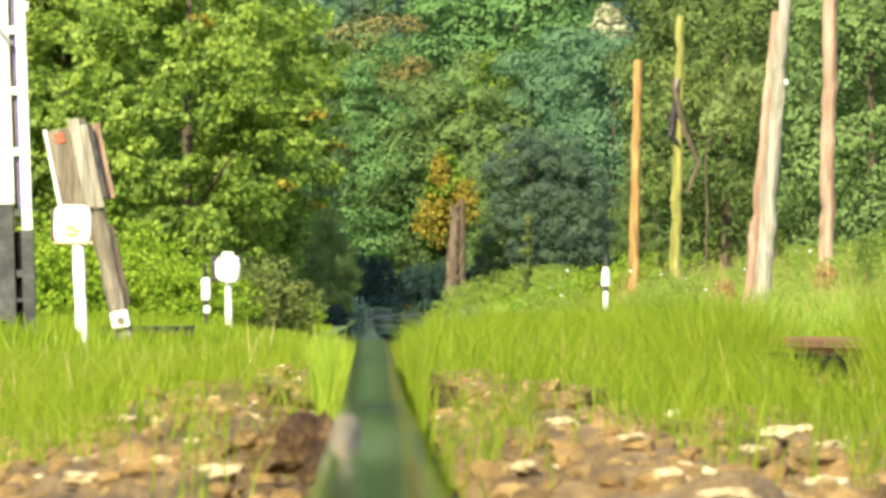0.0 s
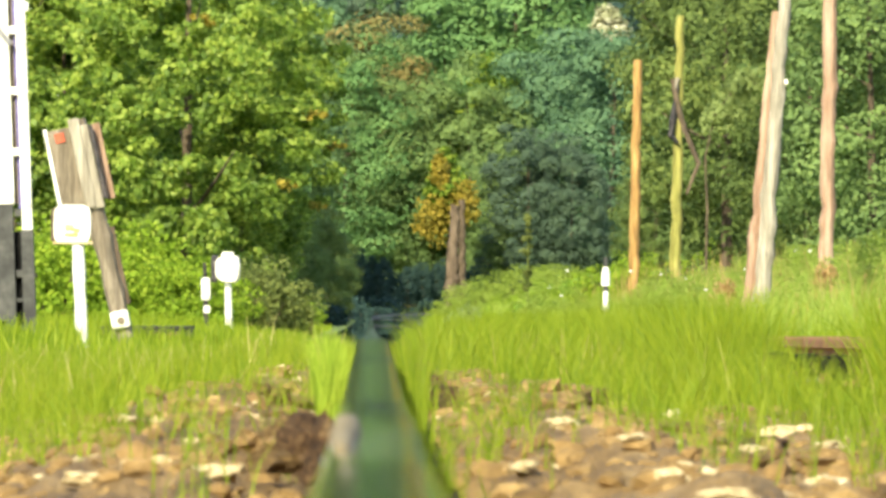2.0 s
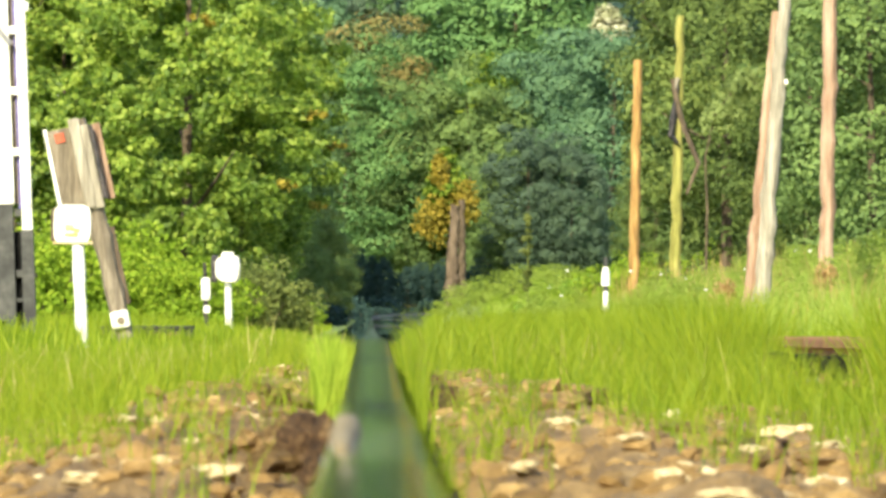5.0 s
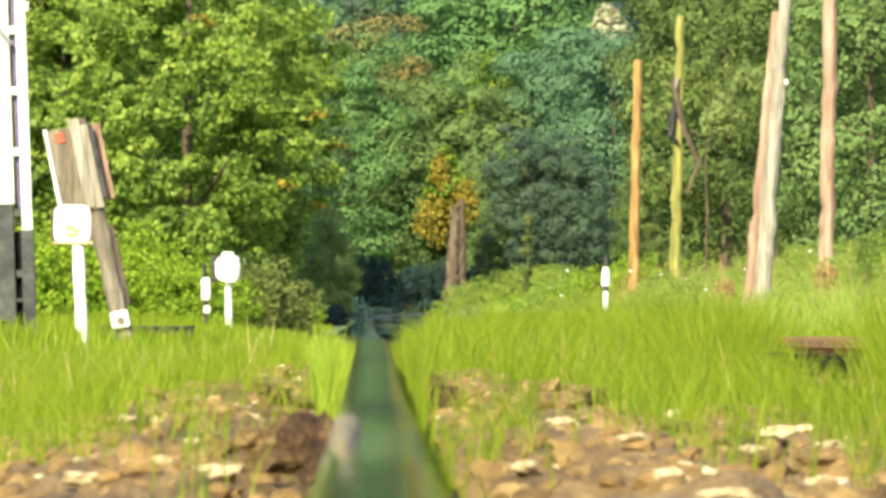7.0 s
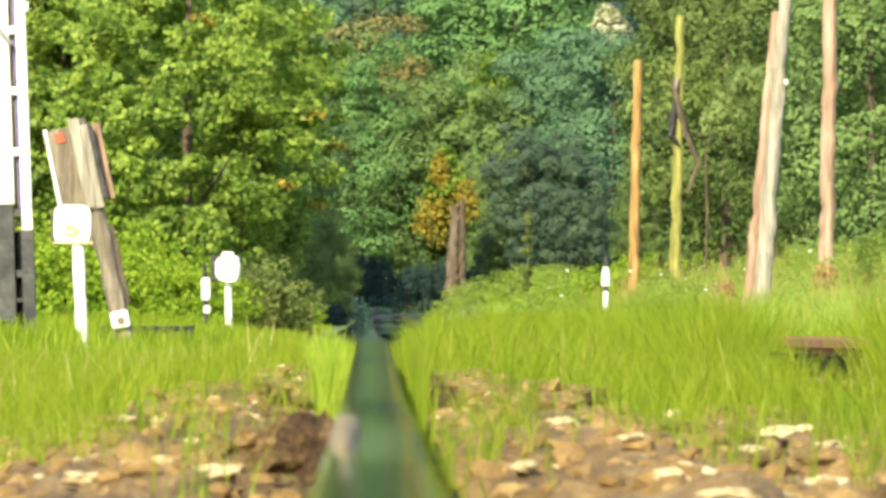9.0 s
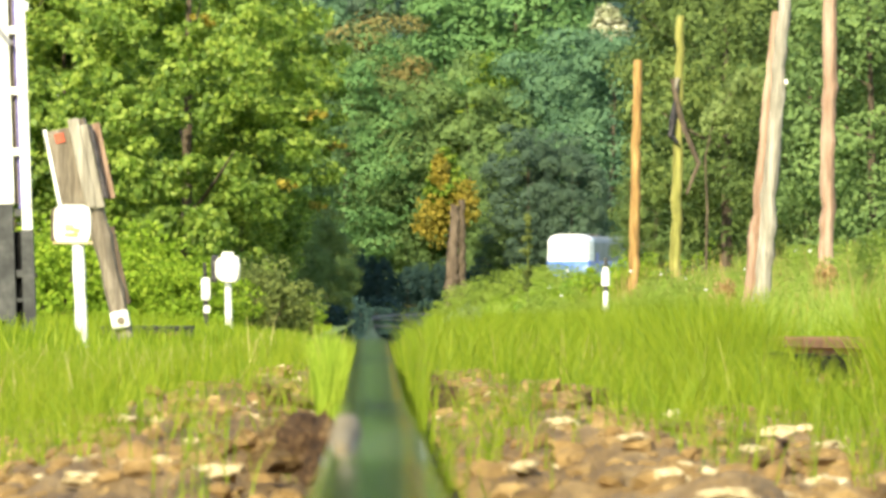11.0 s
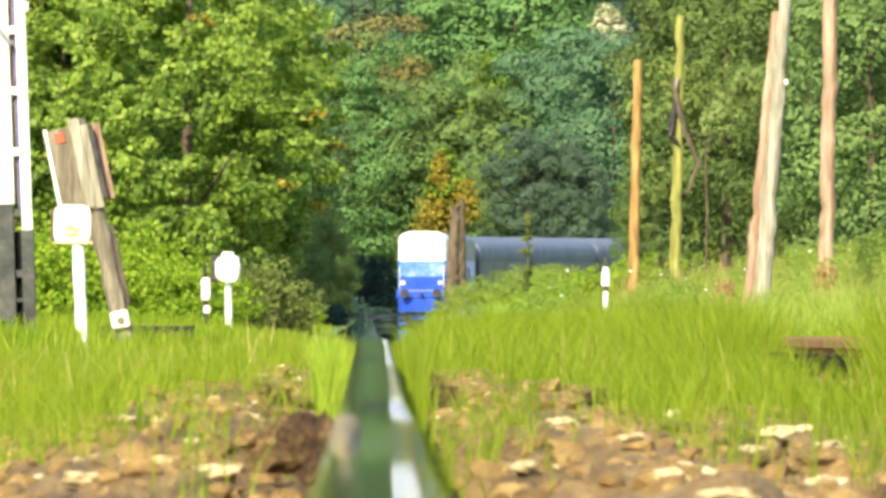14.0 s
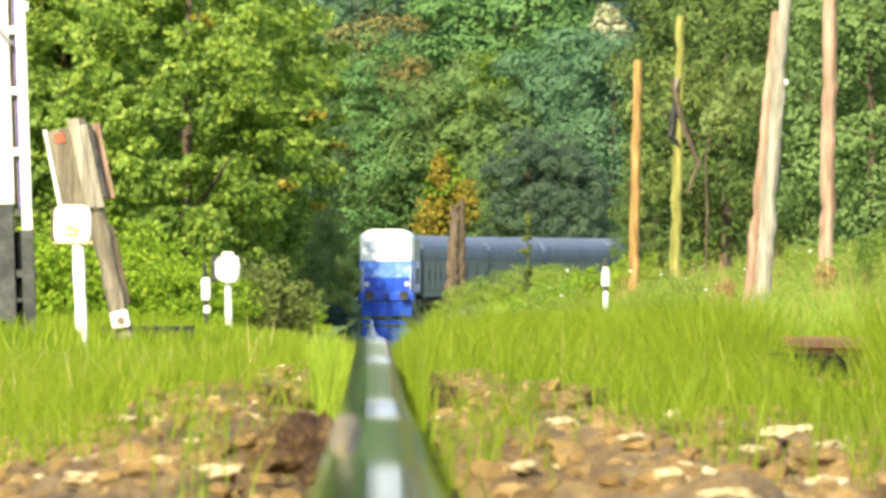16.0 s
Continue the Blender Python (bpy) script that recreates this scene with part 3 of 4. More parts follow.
    part("web", boxed(-16.5 * u, 0.05, (split + top) / 2, 7 * u, 0.02, top - split), M["grey_wood"], t, "bare concrete web")
    # Strip added to paint the slot's bluish shade.
    part("shade_strip", boxed(-10 * u, 0.03, (split_r + 0.2 + top) / 2, 6 * u, 0.02, top - split_r - 0.2), M["gap_blue"], t, "blue strip that paints the shade inside the slot")
    for k in range(7):
        z = 1.13 + 0.715 * (k - 0) - 0.02
        part("rung", boxed(-14 * u, 0.01, z, 15 * u, 0.14, 0.09, bevel=0.01), M["white_paint"] if z > split - 0.1 else M["black_paint"], t)
    # Black sheet added for the dark slot between the legs of the foot.
    part("web", boxed(-30 * u, 0.07, 0.78, 44 * u, 0.02, 1.64), M["gap_black"], t, "black web that paints the shade in the foot's slot")
    for z in (0.10, 0.48, 0.80):
        part("rung", boxed(-30 * u, 0.01, z, 44 * u, 0.14, 0.05, bevel=0.008), M["black_paint"], t)
    part("stay", boxed(-32 * u, -0.10, 3.93, 9 * u, 0.03, 48 * u, rot=Matrix.Rotation(radians(-38), 4, "Y")), M["loco_grey"], t, "dark iron stay")
    part("bolt_plate", boxed(12 * u, -0.05, 4.24, 9 * u, 0.12, 17 * u, bevel=0.015), M["white_paint"], t)
    return t


def build_leaning_post():
    d = 126.0
    t = thing("leaning_post", "leaning grey timber post with nailed boards and a white foot", "post", at=(-3.664, d, -0.30))
    bx, bz = -3.664, -0.30

    def q(x, z):
        return (x - bx, z - bz)

    top, foot = q(-4.166, 2.536), q(-3.664, 0.203)
    lean = math.atan2(top[0] - foot[0], top[1] - foot[1])
    rot = Matrix.Rotation(lean, 4, "Y")
    ln = math.hypot(top[0] - foot[0], top[1] - foot[1])
    mid = ((top[0] + foot[0]) / 2, (top[1] + foot[1]) / 2)
    bm = bmesh.new()
    way = Vector((top[0] - foot[0], 0, top[1] - foot[1])).normalized()
    p0 = Vector((foot[0], 0, foot[1])) - way * 0.35
    pts = [p0 + way * (ln + 0.35) * k / 14 for k in range(15)]
    tube(bm, pts, [0.108 + 0.014 * math.sin(k * 2.1) for k in range(15)], 8, 0.22, 3.1)
    part("post", bm, M["grey_wood"], t, "weathered grey timber")
    sx, sz = math.cos(lean), -math.sin(lean)
    for fx, fz, w, h, y in ((-4.101, 2.035, 0.13, 1.04, -0.14), (-4.011, 1.996, 0.14, 0.97, -0.12)):
        c = q(fx, fz)
        part("front_plank", boxed(c[0], y, c[1], w, 0.05, h, rot=rot, bevel=0.022), M["pale_wood"], t, "split grey front plank")
    c = q(-4.288, 1.983)
    part("board", boxed(c[0], -0.02, c[1], 0.34, 0.05, 0.90, rot=Matrix.Rotation(lean * 0.95, 4, "Y"), bevel=0.01), M["grey_wood"], t, "brown-grey board")
    c = q(-4.410, 1.970)
    # Sunlight on the board's left edge, put in as a white strip.
    part("board_edge", boxed(c[0] - 0.03, -0.05, c[1], 0.04, 0.06, 0.92, rot=Matrix.Rotation(lean * 0.95, 4, "Y"), bevel=0.008), M["white_paint"], t, "white strip that paints the board's sunlit edge")
    c = q(-3.870, 2.067)
    part("plank", boxed(c[0], 0.06, c[1], 0.10, 0.05, 0.88, rot=rot, bevel=0.01), M["pink_wood"], t, "reddish plank")
    # Black strip added where the planks leave only a shadowed gap.
    part("gap_strip", boxed(c[0] - 0.055, -0.10, c[1] - 0.01, 0.045, 0.12, 0.86, rot=rot, bevel=0.01), M["dark_iron"], t, "black strip that paints the shaded gap between the planks")
    c = q(-3.709, 0.878)
    # Brown strip added for the post's darker, shaded right side.
    part("plank", boxed(c[0] + 0.025, 0.05, c[1], 0.07, 0.05, 0.9, rot=rot, bevel=0.01), M["brown_wood"], t, "brown strip that paints the post's shaded side")
    c = q(-4.359, 2.324)
    part("paint_mark", boxed(c[0], -0.055, c[1], 0.11, 0.012, 0.11, rot=rot, bevel=0.004), M["red_mark"], t, "faded red mark")
    c = q(-3.671, 0.260)
    f = part("stone_foot", boxed(c[0], -0.06, c[1], 0.21, 0.22, 0.20, rot=rot, bevel=0.035), M["white_paint"], t, "white painted foot")
    part("socket", disc(c[0] + 0.01, -0.175, c[1] - 0.01, 0.045, 0.02, "y", 14), M["grey_wood"], f, "weathered bolt socket")
    return t


def build_white_sign():
    d = 122.0
    bx, bz = -4.009, -0.31
    t = thing("white_sign", "small white board on a white post leaning slightly", "sign", at=(bx, d, bz))
    sec = []
    w, h = 0.205, 0.215
    for k in range(24):
        a = 2 * math.pi * k / 24
        c, s = math.cos(a), math.sin(a)
        sec.append((w * abs(c) ** 0.45 * (1 if c > 0 else -1), h * abs(s) ** 0.45 * (1 if s > 0 else -1)))
    bm = slab(sec, [-0.02, -0.012, 0.012, 0.02], [0.96, 1, 1, 0.96])
    b = part("board", bm, M["white_paint"], t, "white rounded board")
    b.location = (-4.083 - bx, -0.06, 1.306 - bz)
    for mx, mz, mw, mh in ((-0.03, -0.04, 0.10, 0.07), (0.05, -0.07, 0.07, 0.05), (-0.01, -0.12, 0.15, 0.04)):
        part("paint_mark", boxed(mx, -0.026, mz, mw, 0.008, mh, bevel=0.003), M["yellow_mark"], b, "faded yellow marking")
    part("back_plate", boxed(-0.09, 0.06, -0.01, 0.30, 0.02, 0.36, bevel=0.006), M["brown_wood"], b, "brownish plate behind the board")
    part("board_rim", boxed(0, 0, 0, 0.44, 0.05, 0.03, bevel=0.006), M["stone_pale"], b).location = (0.01, 0.0, -0.205)
    p1 = Vector((-4.027 - bx, 0, 1.132 - bz))
    p0 = Vector((-3.959 - bx, 0, 0.0))
    part("post", tube(bmesh.new(), [p0 + (p1 - p0) * k / 8 for k in range(9)], [0.070 - 0.004 * (k % 3) for k in range(9)], 10, 0.15, 1.0), M["white_paint"], t, "flaking white post")
    return t


def build_point_lantern():
    d = 200.0
    bx, bz = -3.888, -0.05
    t = thing("point_lantern", "white point lantern on a short white post with a lever", "signal lamp", at=(bx, d, bz))
    zc = 1.288 - bz
    sec = []
    for k in range(24):
        c, w = math.cos(k * math.pi / 12), math.sin(k * math.pi / 12)
        sec.append((0.225 * abs(c) ** 0.6 * (1 if c > 0 else -1), 0.245 * abs(w) ** 0.6 * (1 if w > 0 else -1) * (1.0 + 0.12 * c)))
    bm = slab(sec, [-0.2, -0.14, 0.14, 0.2], [0.86, 1, 1, 0.86])
    part("lantern", bm, M["white_paint"], t, "round white lantern").location = (0, 0, zc)
    part("lantern_cap", boxed(0, 0, zc + 0.25, 0.22, 0.22, 0.10, bevel=0.03), M["white_paint"], t)
    part("post", tube(bmesh.new(), [(0.0, 0, zc - 0.2), (0.01, 0, zc * 0.5), (0.03, 0, 0)], [0.06, 0.062, 0.075], 10, 0.2), M["white_paint"], t, "white post")
    # Plate added for the dark background gap left of the lantern.
    part("dark_gap", boxed(-0.24, 0.03, zc - 0.0, 0.12, 0.3, 0.5, bevel=0.04), M["dark_iron"], t, "black plate standing in for the dark gap behind the lantern")
    lx = -4.286 - bx
    part("lever_arm", tube(bmesh.new(), [(lx + 0.02, 0.1, 0.05), (lx, 0.1, 0.55), (lx - 0.02, 0.1, 1.401 - bz)], [0.04, 0.045, 0.03], 8), M["dark_iron"], t)
    part("lever_weight", boxed(lx, 0.1, 0.921 - bz, 0.17, 0.16, 0.42, bevel=0.06), M["white_paint"], t, "white counterweight")
    part("lever_foot", boxed(lx + 0.02, 0.1, 0.554 - bz, 0.12, 0.14, 0.14, bevel=0.03), M["white_paint"], t)
    return t


def build_marker_post():
    d = 210.0
    bx, bz = 3.086, 0.02
    t = thing("marker_post", "slim black and white banded marker post in weeds", "marker post", at=(bx, d, bz))
    for a, b, r, mt in ((0.535 - bz - 0.1, 0.920 - bz, 0.055, "white_paint"), (0.920 - bz, 1.028 - bz, 0.05, "black_paint"),
                        (1.028 - bz, 1.30 - bz, 0.082, "white_paint"), (1.30 - bz, 1.38 - bz, 0.06, "white_paint"), (1.38 - bz, 1.563 - bz, 0.04, "black_paint")):
        part("band", tube(bmesh.new(), [(0, 0, a), (0, 0, (a + b) / 2), (0, 0, b)], [r, r, r * 0.92], 10), M[mt], t)
    return t


def pole(bm, foot, top, r0, r1, seed):
    foot, top = Vector(foot), Vector(top)
    n = 26
    pts = [foot + (top - foot) * k / n + Vector((0.42 * r0 * noise.noise((k * 0.55, seed, 0)), 0, 0)) for k in range(n + 1)]
    return tube(bm, pts, [(r0 + (r1 - r0) * k / n) * (1 + 0.22 * noise.noise((k * 0.9, seed, 4.0))) for k in range(n + 1)], 11, 0.12, seed)


def build_poles():
    g1 = ground_z(4.311, 250)
    t = thing("bare_pole", "slim orange-brown bare trunk with broken top", "pole", "bare poles", at=(4.286, 250, g1))
    part("shaft", pole(bmesh.new(), (0, 0, 0), (4.401 - 4.286, 0, 6.311 - g1), 0.125, 0.10, 1.0), M["orange_wood"], t)
    t = thing("bare_pole", "lichen-yellow bare trunk with a dark broken branch hanging", "pole", "bare poles", at=(5.020, 240, g1))
    part("shaft", pole(bmesh.new(), (0, 0, 0), (5.143 - 5.020, 0, 7.017 - g1), 0.14, 0.085, 2.0), M["mossy_wood"], t)
    x0 = 5.020
    part("broken_branch", tube(bmesh.new(), [(4.971 - x0, -0.16, 5.645 - g1), (5.082 - x0, -0.18, 5.033 - g1), (5.253 - x0, -0.2, 4.482 - g1),
                                             (5.535 - x0, -0.2, 3.809 - g1), (5.412 - x0, -0.2, 3.503 - g1), (5.278 - x0, -0.2, 3.135 - g1)],
                               [0.05, 0.065, 0.06, 0.05, 0.04, 0.03], 8, 0.3), M["bark"], t, "dark hanging branch")
    part("dark_knot", tube(bmesh.new(), [(5.094 - x0, -0.15, 5.523 - g1), (4.971 - x0, -0.2, 4.727 - g1), (4.935 - x0, -0.2, 4.421 - g1),
                                         (5.094 - x0, -0.2, 4.237 - g1)], [0.03, 0.07, 0.08, 0.03], 8, 0.3), M["dark_iron"], t, "black bark knot")
    part("pale_stub", tube(bmesh.new(), [(5.008 - x0, -0.16, 5.425 - g1), (5.094 - x0, -0.16, 5.670 - g1)], [0.06, 0.05], 8), M["pale_wood"], t)
    g3 = ground_z(4.255, 150)
    t = thing("twin_pole", "two leaning bare poles joined, one pale and one reddish", "pole", "bare poles", at=(4.255, 150, g3))
    x0 = 4.255
    part("pale_shaft", pole(bmesh.new(), (4.270 - x0, -0.1, 0), (4.661 - x0, -0.05, 5.087 - g3), 0.125, 0.085, 3.0), M["pale_wood"], t, "bleached shaft")
    part("reddish_shaft", pole(bmesh.new(), (4.117 - x0, 0.05, 0), (4.515 - x0, 0.06, 4.475 - g3), 0.115, 0.06, 4.0), M["pink_wood"], t, "reddish shaft")
    part("insulator", boxed(4.645 - x0, -0.15, 3.510 - g3, 0.05, 0.06, 0.07, bevel=0.015), M["white_paint"], t)
    g4 = ground_z(6.217, 180)
    t = thing("bare_pole", "reddish bare pole standing in tall weeds", "pole", "bare poles", at=(6.217, 180, g4))
    part("shaft", pole(bmesh.new(), (0, 0, 0), (6.309 - 6.217, 0, 6.089 - g4), 0.125, 0.115, 5.0), M["pink_wood"], t)
    g5 = ground_z(0.600, 420)
    t = thing("dead_trunk", "brown dead double trunk with broken tops", "dead tree", at=(0.557, 420, g5))
    x0 = 0.557
    part("trunk", pole(bmesh.new(), (0.257 - x0, 0, 0), (0.471 - x0, 0, 5.05 - g5), 0.27, 0.17, 6.0), M["brown_wood"], t)
    part("trunk", pole(bmesh.new(), (0.735 - x0, 0.12, 0), (0.70 - x0, 0.1, 5.25 - g5), 0.17, 0.13, 7.0), M["bark"], t, "dark second stem")


def build_siding_rails():
    """Short lengths of rusty rail on sleepers beyond the grass."""
    for ax, bx, az, y0, y1 in ((-4.622, -3.360, 0.212, 150, 149),):
        t = thing("siding_rail", "rusty rail on dark sleepers sunk in the grass", "rail", "old siding rails", at=(ax, y0, az))
        ln = math.hypot(bx - ax, y1 - y0)
        a = math.atan2(bx - ax, y1 - y0)
        fr = [(0, 0, 0, a), (ln * math.sin(a), ln * math.cos(a), 0, a)]
        part("rail", loft(bmesh.new(), RAIL_SECTION, fr), M["dark_iron"], t, "dark rusty rail")
        n = int(ln / 0.28)
        for k in range(n):
            s = (k + 0.5) * 0.28
            part("chair", boxed(s * math.sin(a), s * math.cos(a) - 0.02, -0.11 - 0.03, 0.13, 0.16, 0.10, bevel=0.015), M["clod"], t)
        gz = ground_z(ax, y0) - az
        part("timber", boxed(ln / 2 * math.sin(a), ln / 2 * math.cos(a) + 0.05, (gz - 0.19) / 2 - 0.08, ln, 0.22, max(0.1, -gz - 0.10), bevel=0.02), M["clod"], t)


build_lattice_mast()
build_leaning_post()
build_white_sign()
build_point_lantern()
build_marker_post()
build_poles()
build_siding_rails()


# ---- trees and bushes ----
rng = np.random.default_rng(7)


def tree(name, label, mats, height, radii, mid, count, clump, per, leaf, group="", low=-1.0, extra=(), billow=False):
    t = thing(name, label, "tree", group)
    part("trunk", trunk_mesh(rng, height, height * 0.012 + 0.02, radii[0], 7 if billow else 3), M["bark"], t)
    raw_mesh("crown", (puffs if billow else clumps)(rng, (0, 0, mid), radii, count, clump, per, leaf, low=low), 4, GREEN[mats], t)
    for m2, place, r2, n2 in extra:
        raw_mesh("leafy_spray", clumps(rng, place, r2, n2, clump * 0.34, per // 9, leaf * 0.85, 0.1), 4, GREEN[m2], t)
    return t


def bush(name, label, green, radii, count, clump, per, leaf, group):
    t = thing(name, label, "bush", group)
    bm = bmesh.new()
    for k in range(6):
        w = k * 1.05
        tube(bm, [(0, 0, 0), (math.cos(w) * radii[0] * 0.3, math.sin(w) * radii[1] * 0.3, radii[2] * 0.6), (math.cos(w) * radii[0] * 0.5, math.sin(w) * radii[1] * 0.5, radii[2] * 1.1)], [0.03, 0.022, 0.01], 5)
    part("stem", bm, M["bark"], t)
    raw_mesh("leaves", clumps(rng, (0, 0, radii[2] * 0.75), radii, count, clump, per, leaf, low=-0.6), 4, GREEN[green], t)
    return t


def put(proto, used, x, y, s=1.0, turn=None, sink=0.0, tall=1.0):
    turn = rng.uniform(0, 360) if turn is None else turn
    m = pose(x, y, ground_z(x, y) - sink, 0, 0, turn) @ Matrix.Diagonal((s, s, s * tall, 1))
    if proto in used:
        return copy_thing(proto, m)
    used.add(proto)
    proto.matrix_basis = m
    return proto


USED = set()
# leafy trees close to the line on the left
NEAR_A = tree("broadleaf_tree", "sunlit broadleaf tree with glossy green leaves and dark gaps", "near", 9.5, (2.6, 2.3, 4.4), 4.6, 360, 0.31, 100, 0.098, "trees beside the line",
              extra=(("orange", (2.5, -0.7, 4.35), (0.32, 0.25, 0.13), 8), ("orange", (2.0, -1.2, 2.95), (0.16, 0.14, 0.08), 4), ("orange", (0.4, -2.1, 6.1), (0.26, 0.2, 0.14), 5)))
NEAR_B = tree("broadleaf_tree", "sunlit broadleaf tree with yellowing outer sprays", "near", 8.0, (2.2, 2.0, 3.8), 3.9, 310, 0.30, 100, 0.095, "trees beside the line",
              extra=())
for proto, x, y, s, turn in ((NEAR_A, -4.980, 215, 1.0, 0), (NEAR_B, -7.7, 223, 1.0, 40), (NEAR_A, -4.65, 232, 0.92, 15), (NEAR_B, -6.388, 226, 1.1, 160),
                             (NEAR_B, -3.95, 217, 0.60, 60), (NEAR_A, -8.653, 222, 1.05, 220), (NEAR_B, -5.0, 240, 1.1, 80), (NEAR_A, -11.078, 230, 1.1, 100)):
    put(proto, USED, x, y, s, turn)

# the far wood
KINDS = []
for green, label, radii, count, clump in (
        ("teal", "tall green tree at the edge of the wood, haze put into its leaf colour", (4.4, 4.2, 9.6), 150, 1.15), ("olive", "tall olive-green tree at the edge of the wood", (4.8, 4.4, 9.4), 150, 1.2),
        ("mid", "tall fresh green tree at the edge of the wood", (4.9, 4.5, 9.2), 120, 1.5), ("blue", "dark grey-green tree in the wood, haze put into its leaf colour", (4.4, 4.2, 9.8), 165, 1.1),
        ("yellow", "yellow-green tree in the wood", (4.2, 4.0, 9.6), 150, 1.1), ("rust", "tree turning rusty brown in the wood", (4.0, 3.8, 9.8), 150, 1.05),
        ("wood_shade", "dark tree with the wood's shade put into its leaf colour", (3.6, 3.4, 9.9), 170, 1.0)):
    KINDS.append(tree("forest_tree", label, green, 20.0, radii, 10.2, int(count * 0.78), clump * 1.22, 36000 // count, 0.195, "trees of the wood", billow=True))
TEAL, OLIVE, MID, BLUE, YELLOW, RUST, SHADE_TREE = KINDS
CREAM = tree("forest_tree", "slender tree with a pale cream flowering top in the wood", "cream", 20.0, (1.0, 1.0, 1.5), 18.4, 22, 0.55, 120, 0.2, "trees of the wood", billow=True)


def clear_of_track(x, y, room):
    return abs(beside(x, y)) > room


# trees behind the curve, from the back of the wood to its edge
wrng = random.Random(3)
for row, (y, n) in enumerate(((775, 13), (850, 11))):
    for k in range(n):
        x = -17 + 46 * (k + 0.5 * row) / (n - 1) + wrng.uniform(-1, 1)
        # The dark kind shows between the crowns as their shaded gaps.
        kind = (SHADE_TREE, OLIVE, SHADE_TREE, MID, SHADE_TREE, BLUE)[(k * 5 + row * 2) % 6]
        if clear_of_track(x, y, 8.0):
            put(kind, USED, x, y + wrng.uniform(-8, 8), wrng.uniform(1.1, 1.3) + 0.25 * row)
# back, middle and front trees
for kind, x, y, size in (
        (TEAL, -7.6, 745, 1.10), (RUST, -3.9, 722, 0.97), (BLUE, -2.3, 748, 1.15), (MID, 0.2, 727, 0.92), (SHADE_TREE, 2.4, 742, 1.22), (SHADE_TREE, -1.2, 752, 1.15), (OLIVE, 7.4, 744, 1.18),
        (MID, 4.7, 730, 1.08), (CREAM, 10.7, 716, 0.98), (SHADE_TREE, 13.2, 742, 1.2), (BLUE, 14.6, 760, 1.10),
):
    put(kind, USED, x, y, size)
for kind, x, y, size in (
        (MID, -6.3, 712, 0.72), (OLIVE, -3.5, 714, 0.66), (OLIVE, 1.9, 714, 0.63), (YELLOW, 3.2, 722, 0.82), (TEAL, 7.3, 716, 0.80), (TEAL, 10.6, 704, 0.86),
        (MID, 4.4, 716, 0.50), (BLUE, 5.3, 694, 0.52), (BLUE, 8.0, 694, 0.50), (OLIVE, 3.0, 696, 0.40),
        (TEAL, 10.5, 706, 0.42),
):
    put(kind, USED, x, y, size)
# Small dark trees paint the shade of the hollow ahead of the curve.
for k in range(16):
    put(SHADE_TREE, USED, -8.8 + 0.40 * k, 664 + (k * 7) % 20, rng.uniform(0.10, 0.17))
# Added trees that shade the scrub left of the line.
for k in range(5):
    put((MID, OLIVE, TEAL)[k % 3], USED, -9.6 - (k % 3) * 0.7, 396 + 22 * k, 0.55 + 0.04 * (k % 3))
# More dark trees carry the hollow's painted shade on to the right.
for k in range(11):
    put(SHADE_TREE, USED, -2.2 + 0.46 * k, 690 + (k * 5) % 9, rng.uniform(0.09, 0.14))
# tall trees added on the left of the curve, mostly hidden, to shade the hollow
for k in range(9):
    put((OLIVE, BLUE, TEAL)[k % 3], USED, -10.8 - (k % 2) * 1.2, 592 + 11 * k, 0.74 + 0.03 * (k % 4))
# trees added on the left of the line, mostly hidden, to shade the straight
for k in range(12):
    y = 425 + 23 * k + wrng.uniform(-4, 4)
    edge = RAIL_X + LEAN * y - 3.2
    put((OLIVE, MID, TEAL, BLUE)[k % 4], USED, edge - (3.9 if y < 590 else 5.4) - wrng.uniform(0, 1.6), y, wrng.uniform(0.58, 0.7) + (0.28 if y > 590 else 0.0))
# smaller trees on the right verge
SIDE_A = tree("verge_tree", "slender olive-green tree behind the bare poles", "verge", 10.0, (2.4, 2.2, 4.9), 5.0, 90, 0.86, 330, 0.088, "trees of the right verge", billow=True)
SIDE_B = tree("verge_tree", "slender green tree behind the bare poles", "olive", 9.0, (2.2, 2.0, 4.4), 4.5, 84, 0.82, 330, 0.085, "trees of the right verge", billow=True)
for k in range(15):
    y = 300 + 15 * k + rng.uniform(-5, 5)
    x = 0.0256 * y + (k * 2.7) % 9.0
    if clear_of_track(x, y, 6.0):
        put((SIDE_A, SIDE_B)[k % 2], USED, x, y, rng.uniform(0.95, 1.3) + 0.0008 * (y - 300))
for x, y, s in ((9.558, 290, 0.85), (11.066, 285, 0.95), (8.914, 320, 0.8), (8.027, 345, 0.42), (8.754, 362, 0.5), (6.714, 350, 0.40),
                (-5.563, 470, 0.46), (-5.152, 495, 0.42), (-4.935, 520, 0.36), (-6.129, 455, 0.5)):
    put((SIDE_A, SIDE_B)[int(y) % 2], USED, x, y, s)

for x, y, s in ((6.984, 372, 0.38), (7.507, 366, 0.42)):
    put(SIDE_A, USED, x, y, s)

def build_sapling():
    """Slender pale sapling that droops to one side beside the yellow trunk."""
    x, y = 6.75, 285.0
    t = thing("drooping_sapling", "slender sapling with pale yellow-green drooping leaves", "tree", at=(x, y, ground_z(x, y)))
    arc = [(0, 0, 0), (0.05, 0, 2.2), (0.0, 0, 3.6), (0.25, 0, 4.7), (0.75, 0, 5.35), (1.35, 0, 5.5)]
    part("trunk", tube(bmesh.new(), arc, [0.035, 0.03, 0.026, 0.02, 0.015, 0.008], 7, 0.2), M["bark"], t)
